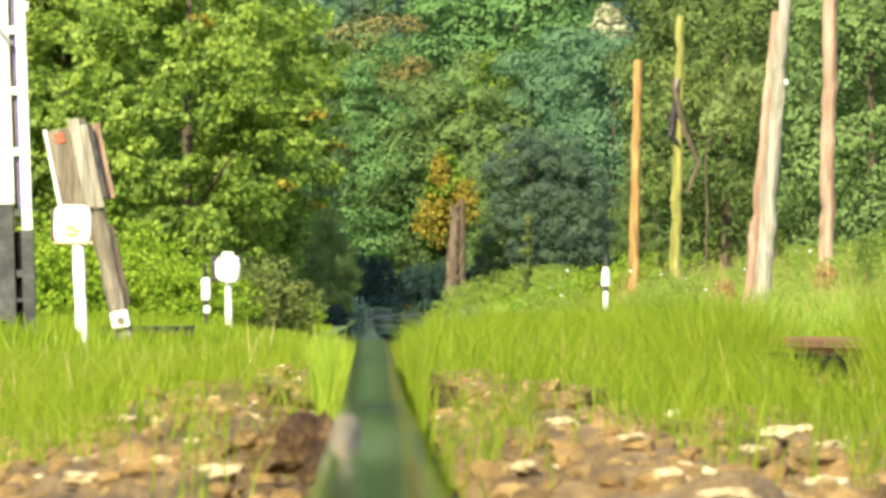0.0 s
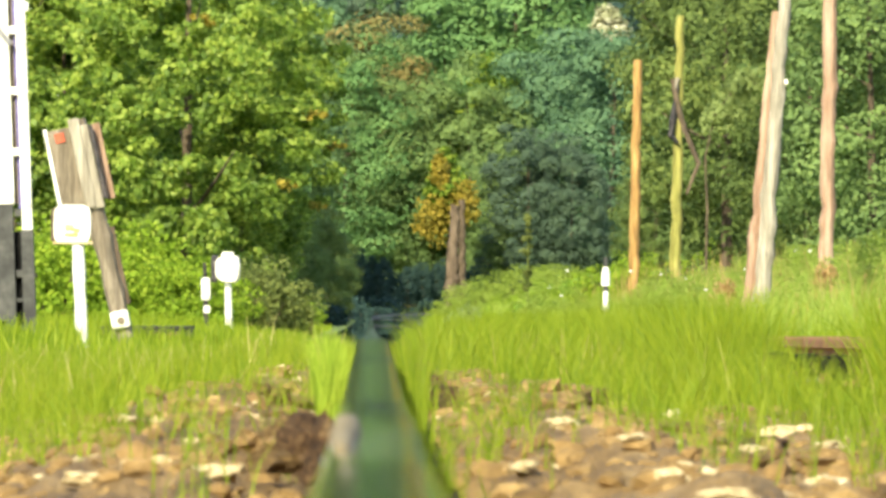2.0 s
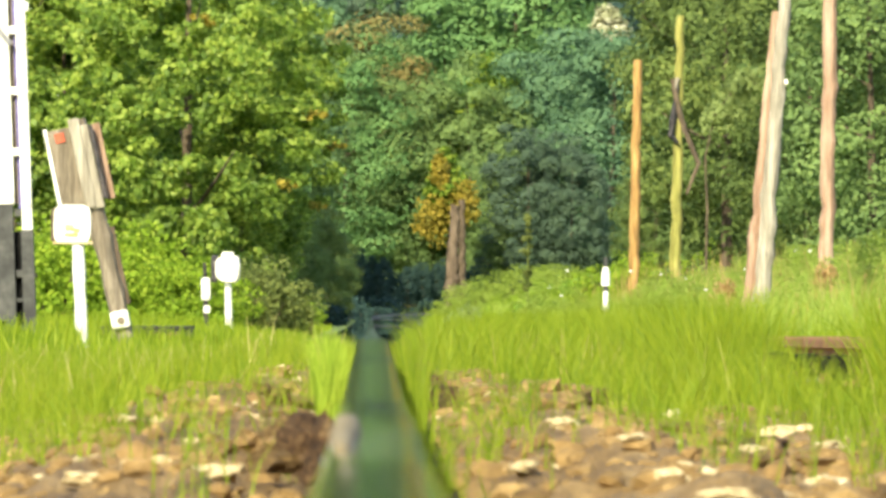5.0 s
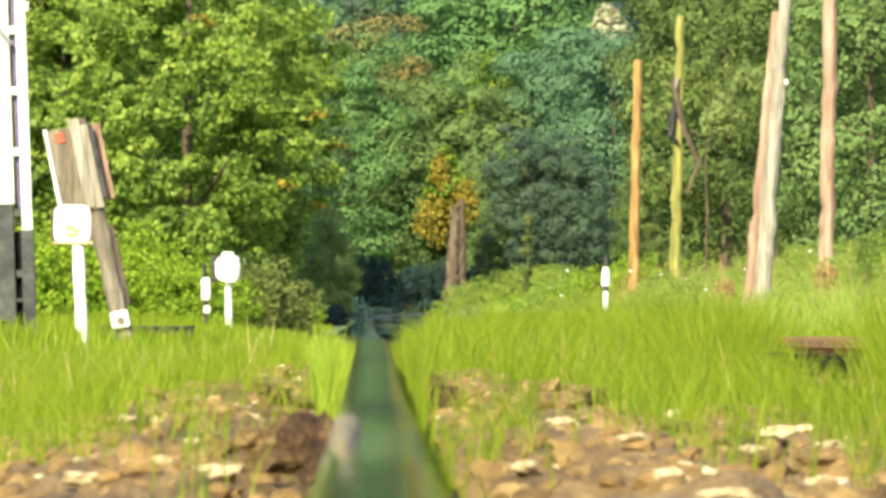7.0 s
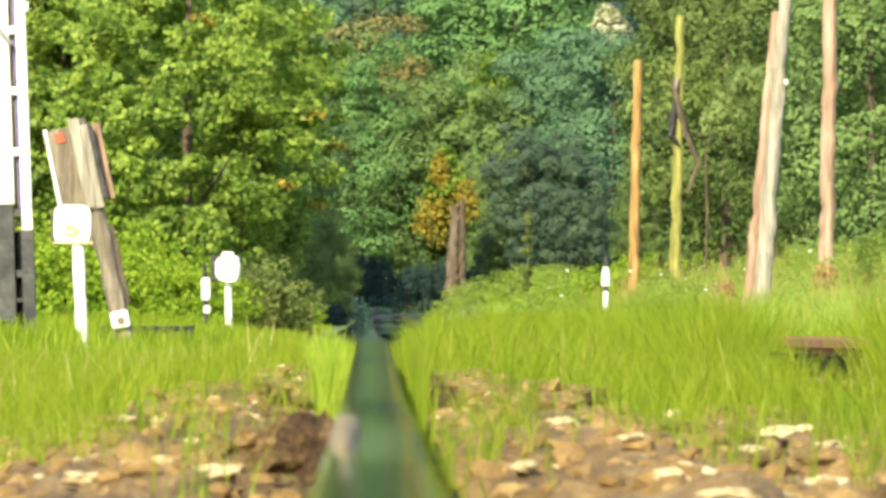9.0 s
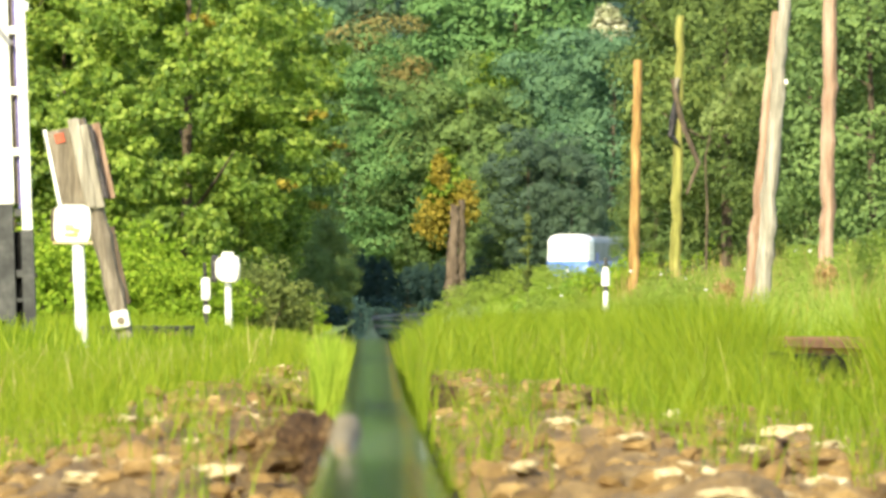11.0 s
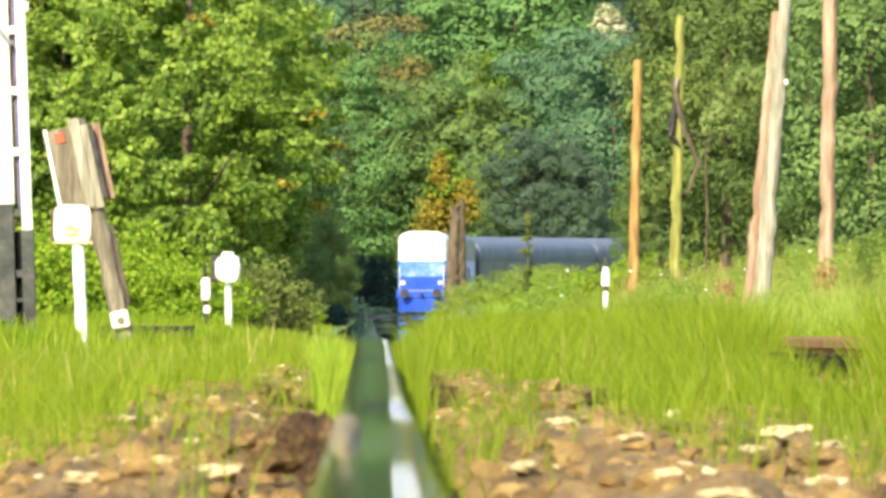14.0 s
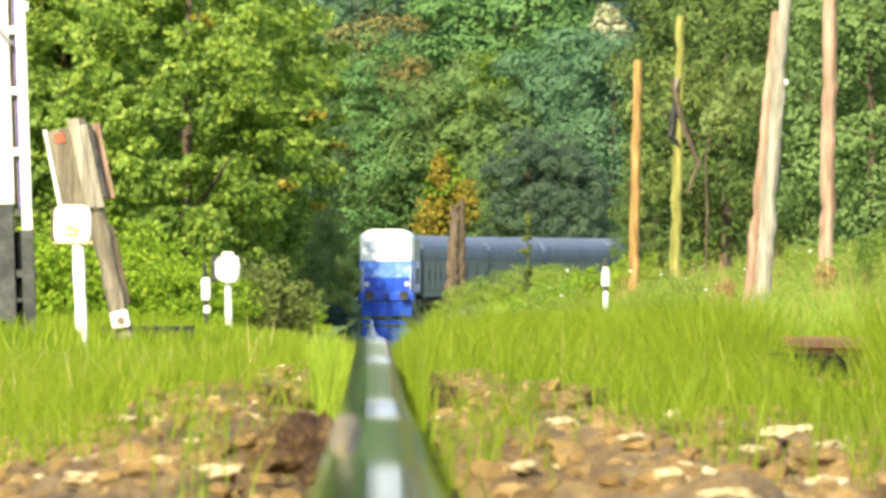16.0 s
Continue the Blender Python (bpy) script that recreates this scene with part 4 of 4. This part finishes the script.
    sprays = np.concatenate([clumps(rng, (a[0] + 0.1, 0, a[2]), (0.55, 0.45, 0.42), 44, 0.15, 40, 0.055, 0.2) for a in arc[3:]])
    raw_mesh("leaves", sprays, 4, GREEN["pale"], t)


build_sapling()

# bushes and weeds
rng = np.random.default_rng(21)
LIME_BUSH = bush("lime_bush", "low bright lime-green bush beside the line", "lime", (0.9, 0.8, 0.7), 70, 0.24, 84, 0.046, "bushes beside the line")
GREEN_BUSH = bush("green_bush", "rounded green bush on the verge", "scrub", (1.0, 0.9, 0.8), 70, 0.25, 40, 0.080, "bushes beside the line")
WEED_BUSH = bush("weed_clump", "clump of tall yellow-green weeds", "weed", (0.7, 0.7, 0.8), 60, 0.26, 120, 0.034, "weeds beside the line")
OLIVE_BUSH = bush("olive_bush", "dull olive bush at the foot of the trees", "dull", (0.9, 0.8, 0.8), 64, 0.26, 90, 0.050, "bushes beside the line")
RUST_BUSH = bush("rusty_bush", "withered salmon-brown bush in the weeds", "withered", (0.5, 0.5, 0.6), 40, 0.18, 70, 0.045, "bushes beside the line")
ORANGE = tree("autumn_tree", "small tree with orange and yellow autumn leaves behind the line", "yellow", 10.5, (1.3, 1.2, 2.4), 7.6, 60, 0.45, 36, 0.22, "",
              extra=(("orange", (-0.9, -1.0, 5.6), (1.2, 0.8, 1.6), 420), ("orange", (1.0, -1.0, 6.6), (0.9, 0.8, 1.6), 330), ("orange", (-0.5, -0.9, 8.6), (0.6, 0.6, 1.3), 260)))
put(ORANGE, USED, 0.280, 686.0, 1.0, 0)
for k in range(28):
    y = rng.uniform(203, 214)
    x = -7.991 + 4.55 * k / 27 + rng.uniform(-0.15, 0.15)
    put(LIME_BUSH if x < -4.35 else OLIVE_BUSH, USED, x, y, rng.uniform(0.75, 1.15) * (1.25 if k < 14 else 1.0), sink=0.1)
for k in range(9):
    put(OLIVE_BUSH, USED, -4.55 + 0.10 * k, 216 + (k * 5) % 7, (0.6, 0.95, 0.75, 1.1)[k % 4], sink=0.1)
for k in range(72):
    y = rng.uniform(300, 440)
    q = rng.uniform(0, 1)
    x = 0.0034 * y + q * 0.041 * y
    put((WEED_BUSH, GREEN_BUSH, WEED_BUSH, LIME_BUSH, WEED_BUSH)[k % 5], USED, x, y, rng.uniform(0.75, 1.15) * (0.55 + 0.45 * min(1.0, q * 6)), sink=0.2)
for k in range(110):
    y = rng.uniform(140, 260)
    q = rng.uniform(0, 1) ** 0.8
    x = 0.0059 * y + q * 0.0357 * y
    if y < 211 and abs(x - 3.086 * y / 210) < 0.55:
        continue
    put((WEED_BUSH, WEED_BUSH, RUST_BUSH, WEED_BUSH, RUST_BUSH)[k % 5], USED, x, y, rng.uniform(0.5, 1.1) * (0.45 + 0.34 * q), sink=0.05)
for x, y, s in ((5.189, 150, 1.0), (3.834, 150, 0.85), (4.351, 152, 0.7), (5.973, 158, 0.8), (3.782, 170, 0.7), (2.069, 260, 0.6)):
    put(RUST_BUSH, USED, x, y, s, tall=2.0 if y < 200 else 1.3)
for x, y, s in ((2.936, 207, 0.22), (3.111, 206, 0.24), (3.037, 206, 0.2), (0.333, 408, 1.0), (0.866, 404, 1.05), (1.462, 398, 1.1), (2.072, 402, 1.15), (2.647, 396, 1.2), (3.388, 400, 1.15), (4.061, 396, 1.1)):
    put(WEED_BUSH, USED, x, y, s, sink=0.1)
for k in range(16):
    y = 290 + 15.5 * k
    put((GREEN_BUSH, GREEN_BUSH, LIME_BUSH)[k % 3], USED, RAIL_X + LEAN * y - 2.15 - rng.uniform(0, 0.9), y, rng.uniform(0.6, 0.85), sink=0.1)
PALE_TUFT = bush("pale_tuft", "rounded tuft of pale yellow-green weeds between the rails", "pale", (0.19, 0.19, 0.22), 46, 0.07, 60, 0.018, "weeds beside the line")
put(PALE_TUFT, USED, 0.16, 95.0, 1.0, 0, 0.02, 1.25)


def build_tall_weed():
    """A single stalk standing above the verge, with small leaves up its length."""
    x, y = 2.28, 300.0
    g = ground_z(x, y)
    t = thing("tall_weed", "single tall pale stalk with small leaves", "weed", at=(x, y, g))
    top = 3.4 - g
    part("stalk", tube(bmesh.new(), [(0, 0, 0), (0.03, 0, top * 0.5), (0.0, 0, top)], [0.035, 0.028, 0.012], 6), GREEN["dull"], t)
    leaves = np.concatenate([clumps(rng, (0, 0, h * top), (0.26 - 0.2 * h, 0.2, 0.22), 10, 0.08, 26, 0.05, 0.2) for h in (0.35, 0.5, 0.65, 0.8, 0.95)])
    raw_mesh("leaves", leaves, 4, GREEN["dull"], t)


build_tall_weed()
SHADE_BUSH = bush("shade_bush", "scrub with the shade beside the line put into its leaf colour", "wood_shade", (0.9, 0.9, 0.75), 36, 0.28, 18, 0.145, "bushes beside the line")
# Dark leaf colour stands in for shade low beside the track.
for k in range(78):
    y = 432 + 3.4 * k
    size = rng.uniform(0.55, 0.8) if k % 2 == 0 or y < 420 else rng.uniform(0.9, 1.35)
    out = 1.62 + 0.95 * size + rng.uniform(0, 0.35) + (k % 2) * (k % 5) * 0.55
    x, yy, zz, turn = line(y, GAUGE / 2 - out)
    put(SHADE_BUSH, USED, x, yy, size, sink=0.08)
for k in range(8):
    y = 300 + 12 * k
    put(LIME_BUSH, USED, RAIL_X + LEAN * y - 3.0 - rng.uniform(0, 1.5), y, rng.uniform(0.6, 0.9), sink=0.2)


# ---- grass ----
# pale stones placed to fit the camera's view, grass cleared in front of them: place and width
PALE_STONES = [(0.216, 20.1, 0.044), (0.285, 16.6, 0.030), (0.591, 21.2, 0.055), (0.797, 25.4, 0.075), (0.788, 22.5, 0.050), (0.121, 16.3, 0.036), (0.343, 13.3, 0.036), (0.698, 28.2, 0.050),
               (-0.333, 15.8, 0.044), (-0.584, 22.1, 0.046), (-0.555, 19.4, 0.028), (-0.956, 48.1, 0.050), (0.78, 21.7, 0.036), (0.339, 16.0, 0.026), (-0.504, 15.4, 0.038), (-0.765, 20.2, 0.040)]
rng = np.random.default_rng(4)


def blades(n, place, height, width, bend, material, name, label):
    xs, ys, zs = place(n)
    n = len(xs)
    base = np.stack([xs, ys, zs], axis=1)
    turn = rng.uniform(0, 2 * math.pi, n)
    side = np.stack([np.cos(turn), np.sin(turn) * 0.4, np.zeros(n)], axis=1)
    h = (height if np.isscalar(height) else height(xs, ys)) * rng.uniform(0.55, 1.15, n)
    w = (width if np.isscalar(width) else width(ys)) * rng.uniform(0.7, 1.3, n)
    lean = np.stack([rng.normal(0, bend, n), rng.normal(0, bend, n), np.zeros(n)], axis=1) * h[:, None]
    up = np.array([0, 0, 1.0]) * h[:, None]
    a, b = base - side * w[:, None] * 0.5, base + side * w[:, None] * 0.5
    m = base + up * 0.55 + lean * 0.35
    c, d = m + side * w[:, None] * 0.4, m - side * w[:, None] * 0.4
    tip = base + up + lean
    e1, e2 = tip + side * w[:, None] * 0.06, tip - side * w[:, None] * 0.06
    verts = np.stack([a, b, c, d, e1, e2], axis=1).reshape(-1, 3)
    me = bpy.data.meshes.new(name)
    i = np.arange(n, dtype=np.int32)[:, None] * 6
    quads = np.concatenate([i + np.array([0, 1, 2, 3]), i + np.array([3, 2, 4, 5])], axis=1).reshape(-1)
    me.vertices.add(n * 6)
    me.vertices.foreach_set("co", verts.astype(np.float32).ravel())
    me.loops.add(len(quads))
    me.loops.foreach_set("vertex_index", quads.astype(np.int32))
    me.polygons.add(n * 2)
    me.polygons.foreach_set("loop_start", np.arange(0, n * 8, 4, dtype=np.int32))
    me.update(calc_edges=True)
    me.materials.append(material)
    return tagged(new(name, me), label, "grass", kind="stuff")


def verge(y0, y1, half, keep):
    """Random places over a wedge of ground that pass a test."""
    def place(n):
        y = np.sqrt(rng.uniform(y0 * y0, y1 * y1, n))
        x = rng.uniform(-1, 1, n) * half * y
        ok = np.array([keep(a, b) for a, b in zip(x, y)])
        x, y = x[ok], y[ok]
        z = np.array([ground_z(a, b) for a, b in zip(x, y)])
        return x, y, z
    return place


def near_keep(x, y):
    r = x - (RAIL_X + LEAN * y)
    edge = 30 + 24 * math.exp(-(r / 0.75) ** 2) + 6 * noise.noise((x * 2.5, y * 0.35, 0.4))
    gap = 0.072 + 0.03 * noise.noise((y * 0.5, 3.0, 0.0)) + 0.0019 * max(0, y - 32)
    # No grass on the camera's side of each pale stone, so it shows.
    if any(abs(x / y - a / b) < 0.55 * w / b and b - 9 < y < b + 0.1 for a, b, w in PALE_STONES):
        return False
    if abs(r) < gap or (33.5 < y < 40.5 and 1.33 < r < 1.52):
        return False
    if y < edge:
        return noise.noise((x * 5.0, y * 0.8, 7.0)) > -0.13 + 0.42 * math.exp(-(r / 0.48) ** 2) and y > 17
    return True


blades(130000, verge(17, 95, 0.047, near_keep), lambda x, y: 0.105 + 0.0010 * np.minimum(y, 60) + 0.07 * np.clip((x - 0.35) / 0.5, 0, 1) * np.clip((52 - y) / 12, 0, 1) - 0.045 * np.clip((x / y - 0.0295) / 0.003, 0, 1) * np.clip((44 - y) / 5, 0, 1), 0.0026, 0.40, GREEN["grass"], "grass_near", "bright green grass growing through the ballast")
def between_rails(n):
    y = rng.uniform(44, 115, n)
    u = rng.uniform(0.14, 1.4, n)
    x = RAIL_X + LEAN * y + u
    ok = u > 0.10 + 0.0022 * y
    x, y = x[ok], y[ok]
    return x, y, np.array([ground_z(a, b) for a, b in zip(x, y)])


blades(19000, between_rails, lambda x, y: 0.24 + 0.11 * np.clip(x + 0.00648 * y - 0.1, 0, 1.3), 0.0032, 0.36, GREEN["grass"], "track_grass", "tall grass growing between the rails")
blades(1300, verge(28, 90, 0.047, near_keep), 0.22, 0.004, 0.25, GREEN["straw"], "grass_dry", "dry straw-coloured stalks among the grass")
blades(70000, verge(90, 330, 0.047, lambda x, y: (abs(beside(x, y)) > 1.9)), lambda x, y: 0.13 + (0.17 + 0.0010 * y) * np.clip((np.abs(x + 0.00648 * y - 0.75) - 1.8) / 2.5, 0, 1), lambda y: 0.012 + 0.00006 * y, 0.22, GREEN["grass"], "grass_far", "tall green grass beside the line")
blades(36000, verge(330, 620, 0.05, lambda x, y: beside(x, y) > 2.6 or (beside(x, y) < -3.2 and y < 470)), 0.7, 0.05, 0.22, GREEN["weed"], "grass_distant", "tall weeds beside the distant line")


blades(64000, verge(120, 270, 0.047, lambda x, y: beside(x, y) > 2.6 + 0.004 * y), lambda x, y: 0.40 + 0.42 * np.clip((x - 0.01 * y) / (0.025 * y), 0, 1), 0.012, 0.26, GREEN["weed"], "weeds_tall", "tall feathery weeds on the verge")
blades(3200, verge(125, 260, 0.047, lambda x, y: beside(x, y) > 4.0), 1.05, 0.012, 0.14, GREEN["withered"], "weeds_withered", "withered orange stalks among the weeds")


def tufts(spots, spread):
    def place(n):
        k = rng.integers(0, len(spots), n)
        c = np.array(spots)[k]
        y = c[:, 0] + rng.normal(0, 1.3, n)
        x = RAIL_X + LEAN * y + c[:, 1] + rng.normal(0, spread, n)
        return x, y, np.array([ground_z(a, b) for a, b in zip(x, y)])
    return place


blades(480, tufts(((25.0, -0.092), (27.0, -0.098), (29.0, -0.105)), 0.012), 0.19, 0.0045, 0.10, GREEN["lime"], "grass_tuft", "bright tuft of grass bending over the rail")
blades(850, tufts(((33.0, -0.125), (35.0, -0.15), (31.0, -0.13), (38.0, -0.16)), 0.018), 0.19, 0.0045, 0.14, GREEN["lime"], "grass_tuft", "bright tuft of grass leaning on the rail")
blades(420, tufts(((27.0, 0.10), (30.0, 0.115), (34.0, 0.12), (40.0, 0.14)), 0.014), 0.18, 0.0045, 0.12, GREEN["grass"], "grass_tuft", "yellowing grass along the edge of the rail")
blades(330, tufts(((17.0, -0.28), (19.0, -0.37), (16.0, -0.24), (21.0, -0.52), (18.0, -0.45), (16.5, 0.15), (18.0, 0.22), (20.0, 0.34), (24.0, 0.5), (17.5, 0.55)), 0.05), 0.095, 0.0032, 0.30, GREEN["grass"], "grass_sprigs", "sparse green sprigs among the stones")
blades(170, tufts(((9.5, 0.056), (12.0, 0.060), (14.5, 0.064), (17.5, 0.070), (21.0, 0.078)), 0.008), 0.215, 0.0030, 0.07, GREEN["grass"], "grass_edge", "green grass standing close along the rail")
def beside_gap_blocks(n):
    y = rng.uniform(32.5, 39.5, n)
    x = RAIL_X + LEAN * y + rng.uniform(1.12, 1.34, n)
    return x, y, np.array([ground_z(a, b) for a, b in zip(x, y)])


blades(520, beside_gap_blocks, 0.235, 0.0034, 0.30, GREEN["grass"], "gap_grass", "grass standing before the rusty rail")
blades(34, tufts(((33.0, -0.14), (29.0, 0.11)), 0.02), 0.22, 0.004, 0.16, GREEN["straw"], "dry_stalks", "dry stalks standing beside the rail")


def rail_fringe(n):
    y = 39.6 + 180 * rng.uniform(0, 1, n) ** 1.7
    near = rng.uniform(0, 1, n) < 0.03
    y = np.where(near, rng.uniform(29.3, 31.6, n), y)
    x = RAIL_X + LEAN * y + GAUGE - 0.05 - rng.uniform(0, 0.32, n) * np.where(near, 0.12, 1.0)
    return x, y, np.array([ground_z(a, b) for a, b in zip(x, y)])


blades(22000, rail_fringe, 0.35, lambda y: 0.0042 + 0.00004 * np.maximum(y - 60, 0), 0.32, GREEN["grass"], "rail_fringe_grass", "tall grass hiding the second rail")


# ---- white flowers among the weeds ----
def build_flower():
    t = thing("white_flower", "tall white umbel flower standing in the weeds", "flower", "white flowers")
    part("stem", tube(bmesh.new(), [(0, 0, 0), (0.01, 0, 0.4), (0.03, 0, 0.8)], [0.008, 0.006, 0.005], 5), GREEN["grass"], t)
    bm = bmesh.new()
    for k in range(9):
        a, r = k * 2.4, 0.024 * math.sqrt(k / 9)
        bmesh.ops.create_icosphere(bm, subdivisions=1, radius=0.011, matrix=Matrix.Translation((0.03 + r * math.cos(a), r * math.sin(a), 0.80 + 0.012 * math.cos(k))) @ Matrix.Diagonal((1, 1, 0.6, 1)))
    part("umbel", bm, M["white_paint"], t, "flat white flower head")
    return t


FLOWER = build_flower()
frng = random.Random(9)
for k in range(10):
    y = frng.uniform(150, 230)
    x = (0.008 + 0.031 * frng.random()) * y
    m = pose(x, y, ground_z(x, y), 0, 0, frng.uniform(0, 360)) @ Matrix.Diagonal((1, 1, frng.uniform(0.7, 1.25), 1))
    if k == 0:
        FLOWER.matrix_basis = m
    else:
        copy_thing(FLOWER, m)


# ---- ballast stones and clods ----
def stone_mesh(seed, rough=0.35, sub=2):
    bm = bmesh.new()
    bmesh.ops.create_icosphere(bm, subdivisions=sub, radius=0.5)
    for v in bm.verts:
        p = v.co.normalized()
        k = 1 + rough * noise.noise(p * 1.4 + Vector((seed * 3.1, 0, 0))) + 0.35 * rough * noise.noise(p * 4 + Vector((0, seed, 0))) + 0.15 * rough * noise.noise(p * 9 + Vector((0, seed, 3)))
        v.co = Vector((p.x * 0.5 * k, p.y * 0.5 * k, p.z * 0.36 * k))
    return bm


BALLAST = thing("ballast", "loose brown and pale ballast stones round the rail", "ballast", kind="structure")
STONES = []
for i in range(6):
    me = bpy.data.meshes.new("stone")
    bm = stone_mesh(i + 1.0, 0.5, 1)
    bm.to_mesh(me)
    bm.free()
    me.materials.append(M["stone_pale"] if i in (1, 4) else M["stone"])
    STONES.append(me)
srng = random.Random(11)
rest = []
count = 0
tries = 0
while tries < 6000:
    tries += 1
    y = 15.0 + 46 * srng.random() ** 1.25
    x = srng.uniform(-0.047, 0.047) * y
    r = x - (RAIL_X + LEAN * y)
    if abs(r) < 0.11 or (y > 31 + 26 * math.exp(-(r / 0.7) ** 2) and srng.random() > 0.12):
        continue
    size = (0.012 + 0.055 * srng.random() ** 2.5) * (0.8 + y * 0.008)
    m = pose(x, y, ground_z(x, y) + size * 0.04, srng.uniform(-25, 25), srng.uniform(-25, 25), srng.uniform(0, 360)) @ Matrix.Diagonal((size * srng.uniform(0.9, 1.5), size, size * srng.uniform(0.7, 1.1), 1))
    kind = srng.choice((0, 0, 2, 3, 5, 5, 2, 3, 0, 2, 3, 5, 0, 2, 3, 5, 0, 2, 3, 5, 0, 2, 3, 5, 0, 2, 3, 5, 0, 2, 3, 5, 1, 4))
    if count < 300 and y < 34:
        s = new("stone", STONES[kind])
        s.parent = BALLAST
        s.matrix_basis = m
        count += 1
    else:
        rest.append((kind, m))
verts, faces, mats = [], [], []
for kind, m in rest:
    k = len(verts)
    src = STONES[kind]
    verts += [m @ v.co for v in src.vertices]
    faces += [[k + i for i in p.vertices] for p in src.polygons]
    mats += [1 if kind in (1, 4) else 0] * len(src.polygons)
me = bpy.data.meshes.new("ballast_rubble")
me.from_pydata(verts, [], faces)
me.materials.append(M["stone"])
me.materials.append(M["stone_pale"])
me.polygons.foreach_set("material_index", mats)
rub = tagged(new("ballast_rubble", me), "scattered brown and pale stones", kind="stuff")
rub.parent = BALLAST


def clod(x, y, z, size, tall, seed, material="clod", name="earth_clod", label="crumbling clod of earth against the rail, dark ones painting crevice shade"):
    t = mesh_object(name, stone_mesh(seed, 0.9, 2 if seed >= 50 else 3), M[material], False)
    t.matrix_basis = pose(x, y, z, 0, 0, seed * 70) @ Matrix.Diagonal((size, size * 1.6, tall, 1))
    return tagged(t, label, "earth clod", "clods beside the rail")


CLODS = [(-0.205, 17, -0.10, 0.055, 0.13), (-0.206, 18, -0.14, 0.06, 0.20), (-0.251, 19, -0.10, 0.06, 0.12), (-0.235, 18.5, -0.17, 0.07, 0.2), (-0.299, 21, -0.14, 0.08, 0.16),
         (-0.040, 30, -0.08, 0.07, 0.15), (-0.005, 28, -0.11, 0.08, 0.15), (0.020, 26, -0.14, 0.09, 0.16), (0.084, 36, -0.12, 0.10, 0.12), (-0.337, 34, -0.06, 0.05, 0.10),
         (0.183, 31, -0.17, 0.10, 0.12), (0.249, 27, -0.19, 0.07, 0.10), (0.448, 24, -0.21, 0.12, 0.10), (-0.496, 30, -0.13, 0.10, 0.12)]
# The darker clods stand where shaded crevices show beside the rail.
for k, (x, y, z, s, h) in enumerate(CLODS):
    clod(x, y, z, s, h, 1.0 + k, "soil" if k in (2, 3, 4, 12, 13) else "clod")
crng = random.Random(8)
for k in range(170):
    y = crng.uniform(18, 50)
    x = crng.uniform(-0.043, 0.043) * y
    r = x - (RAIL_X + LEAN * y)
    if abs(r) < 0.13 or y > 29 + 20 * math.exp(-(r / 0.8) ** 2):
        continue
    w = crng.uniform(0.05, 0.10) if crng.random() < 0.7 else crng.uniform(0.09, 0.125)
    clod(x, y, ground_z(x, y) + 0.004, w, w * crng.uniform(0.45, 0.85), 50.0 + k, crng.choice(("soil", "stone", "stone", "soil", "clod")), "earth_clod", "rough brown lump of dry earth in the ballast")
for k, (x, y, w) in enumerate(PALE_STONES):
    clod(x, y, ground_z(x, y) + 0.014, w, w * 0.62, 21.0 + k, "stone_pale", "pale_stone", "pale limestone lump lying in the ballast")
for k in range(12):
    y = crng.uniform(16.2, 19.5)
    x = RAIL_X + LEAN * y - crng.uniform(0.085, 0.20)
    w = crng.uniform(0.035, 0.065)
    clod(x, y, crng.uniform(-0.19, -0.075), w, w * crng.uniform(0.8, 1.3), 300.0 + k, crng.choice(("clod", "soil", "soil", "stone")))


def mud_smear():
    """Dried pale mud caked along the edge of the polished rail head."""
    bm = bmesh.new()
    d0, d1, n = 7.2, 9.0, 18
    pts = [line(d0 + (d1 - d0) * k / n, -0.022 + 0.004 * noise.noise((k * 0.6, 2.0, 0.0))) for k in range(n + 1)]
    tube(bm, [(x, y, z - 0.001) for x, y, z, a in pts], [0.011 * math.sin(math.pi * (k + 0.5) / (n + 1)) ** 0.5 * (1 + 0.3 * noise.noise((k * 0.9, 7.0, 0.0))) for k in range(n + 1)], 8, 0.3, 2.0)
    tagged(mesh_object("mud_smear", bm, M["dry_mud"], True), "pale dried mud caked on the edge of the rail", "dried mud")


mud_smear()


# ---- what moves ----
SPEED, NOSE_END = 20.0, 550.0


def motions():
    for car, back, length in TRAIN:
        rows = []
        for i in range(33):
            t = 0.5 * i
            s = NOSE_END + SPEED * (16.0 - t) + back
            x0, y0, z0, a0 = line(s, GAUGE / 2)
            x1, y1, z1, a1 = line(s + length, GAUGE / 2)
            a = math.atan2(x1 - x0, y1 - y0)
            p = math.atan2(z1 - z0, length)
            rows.append((t, pose(x0, y0, z0, math.degrees(p), 0, -math.degrees(a))))
        walk(car, rows)


motions()
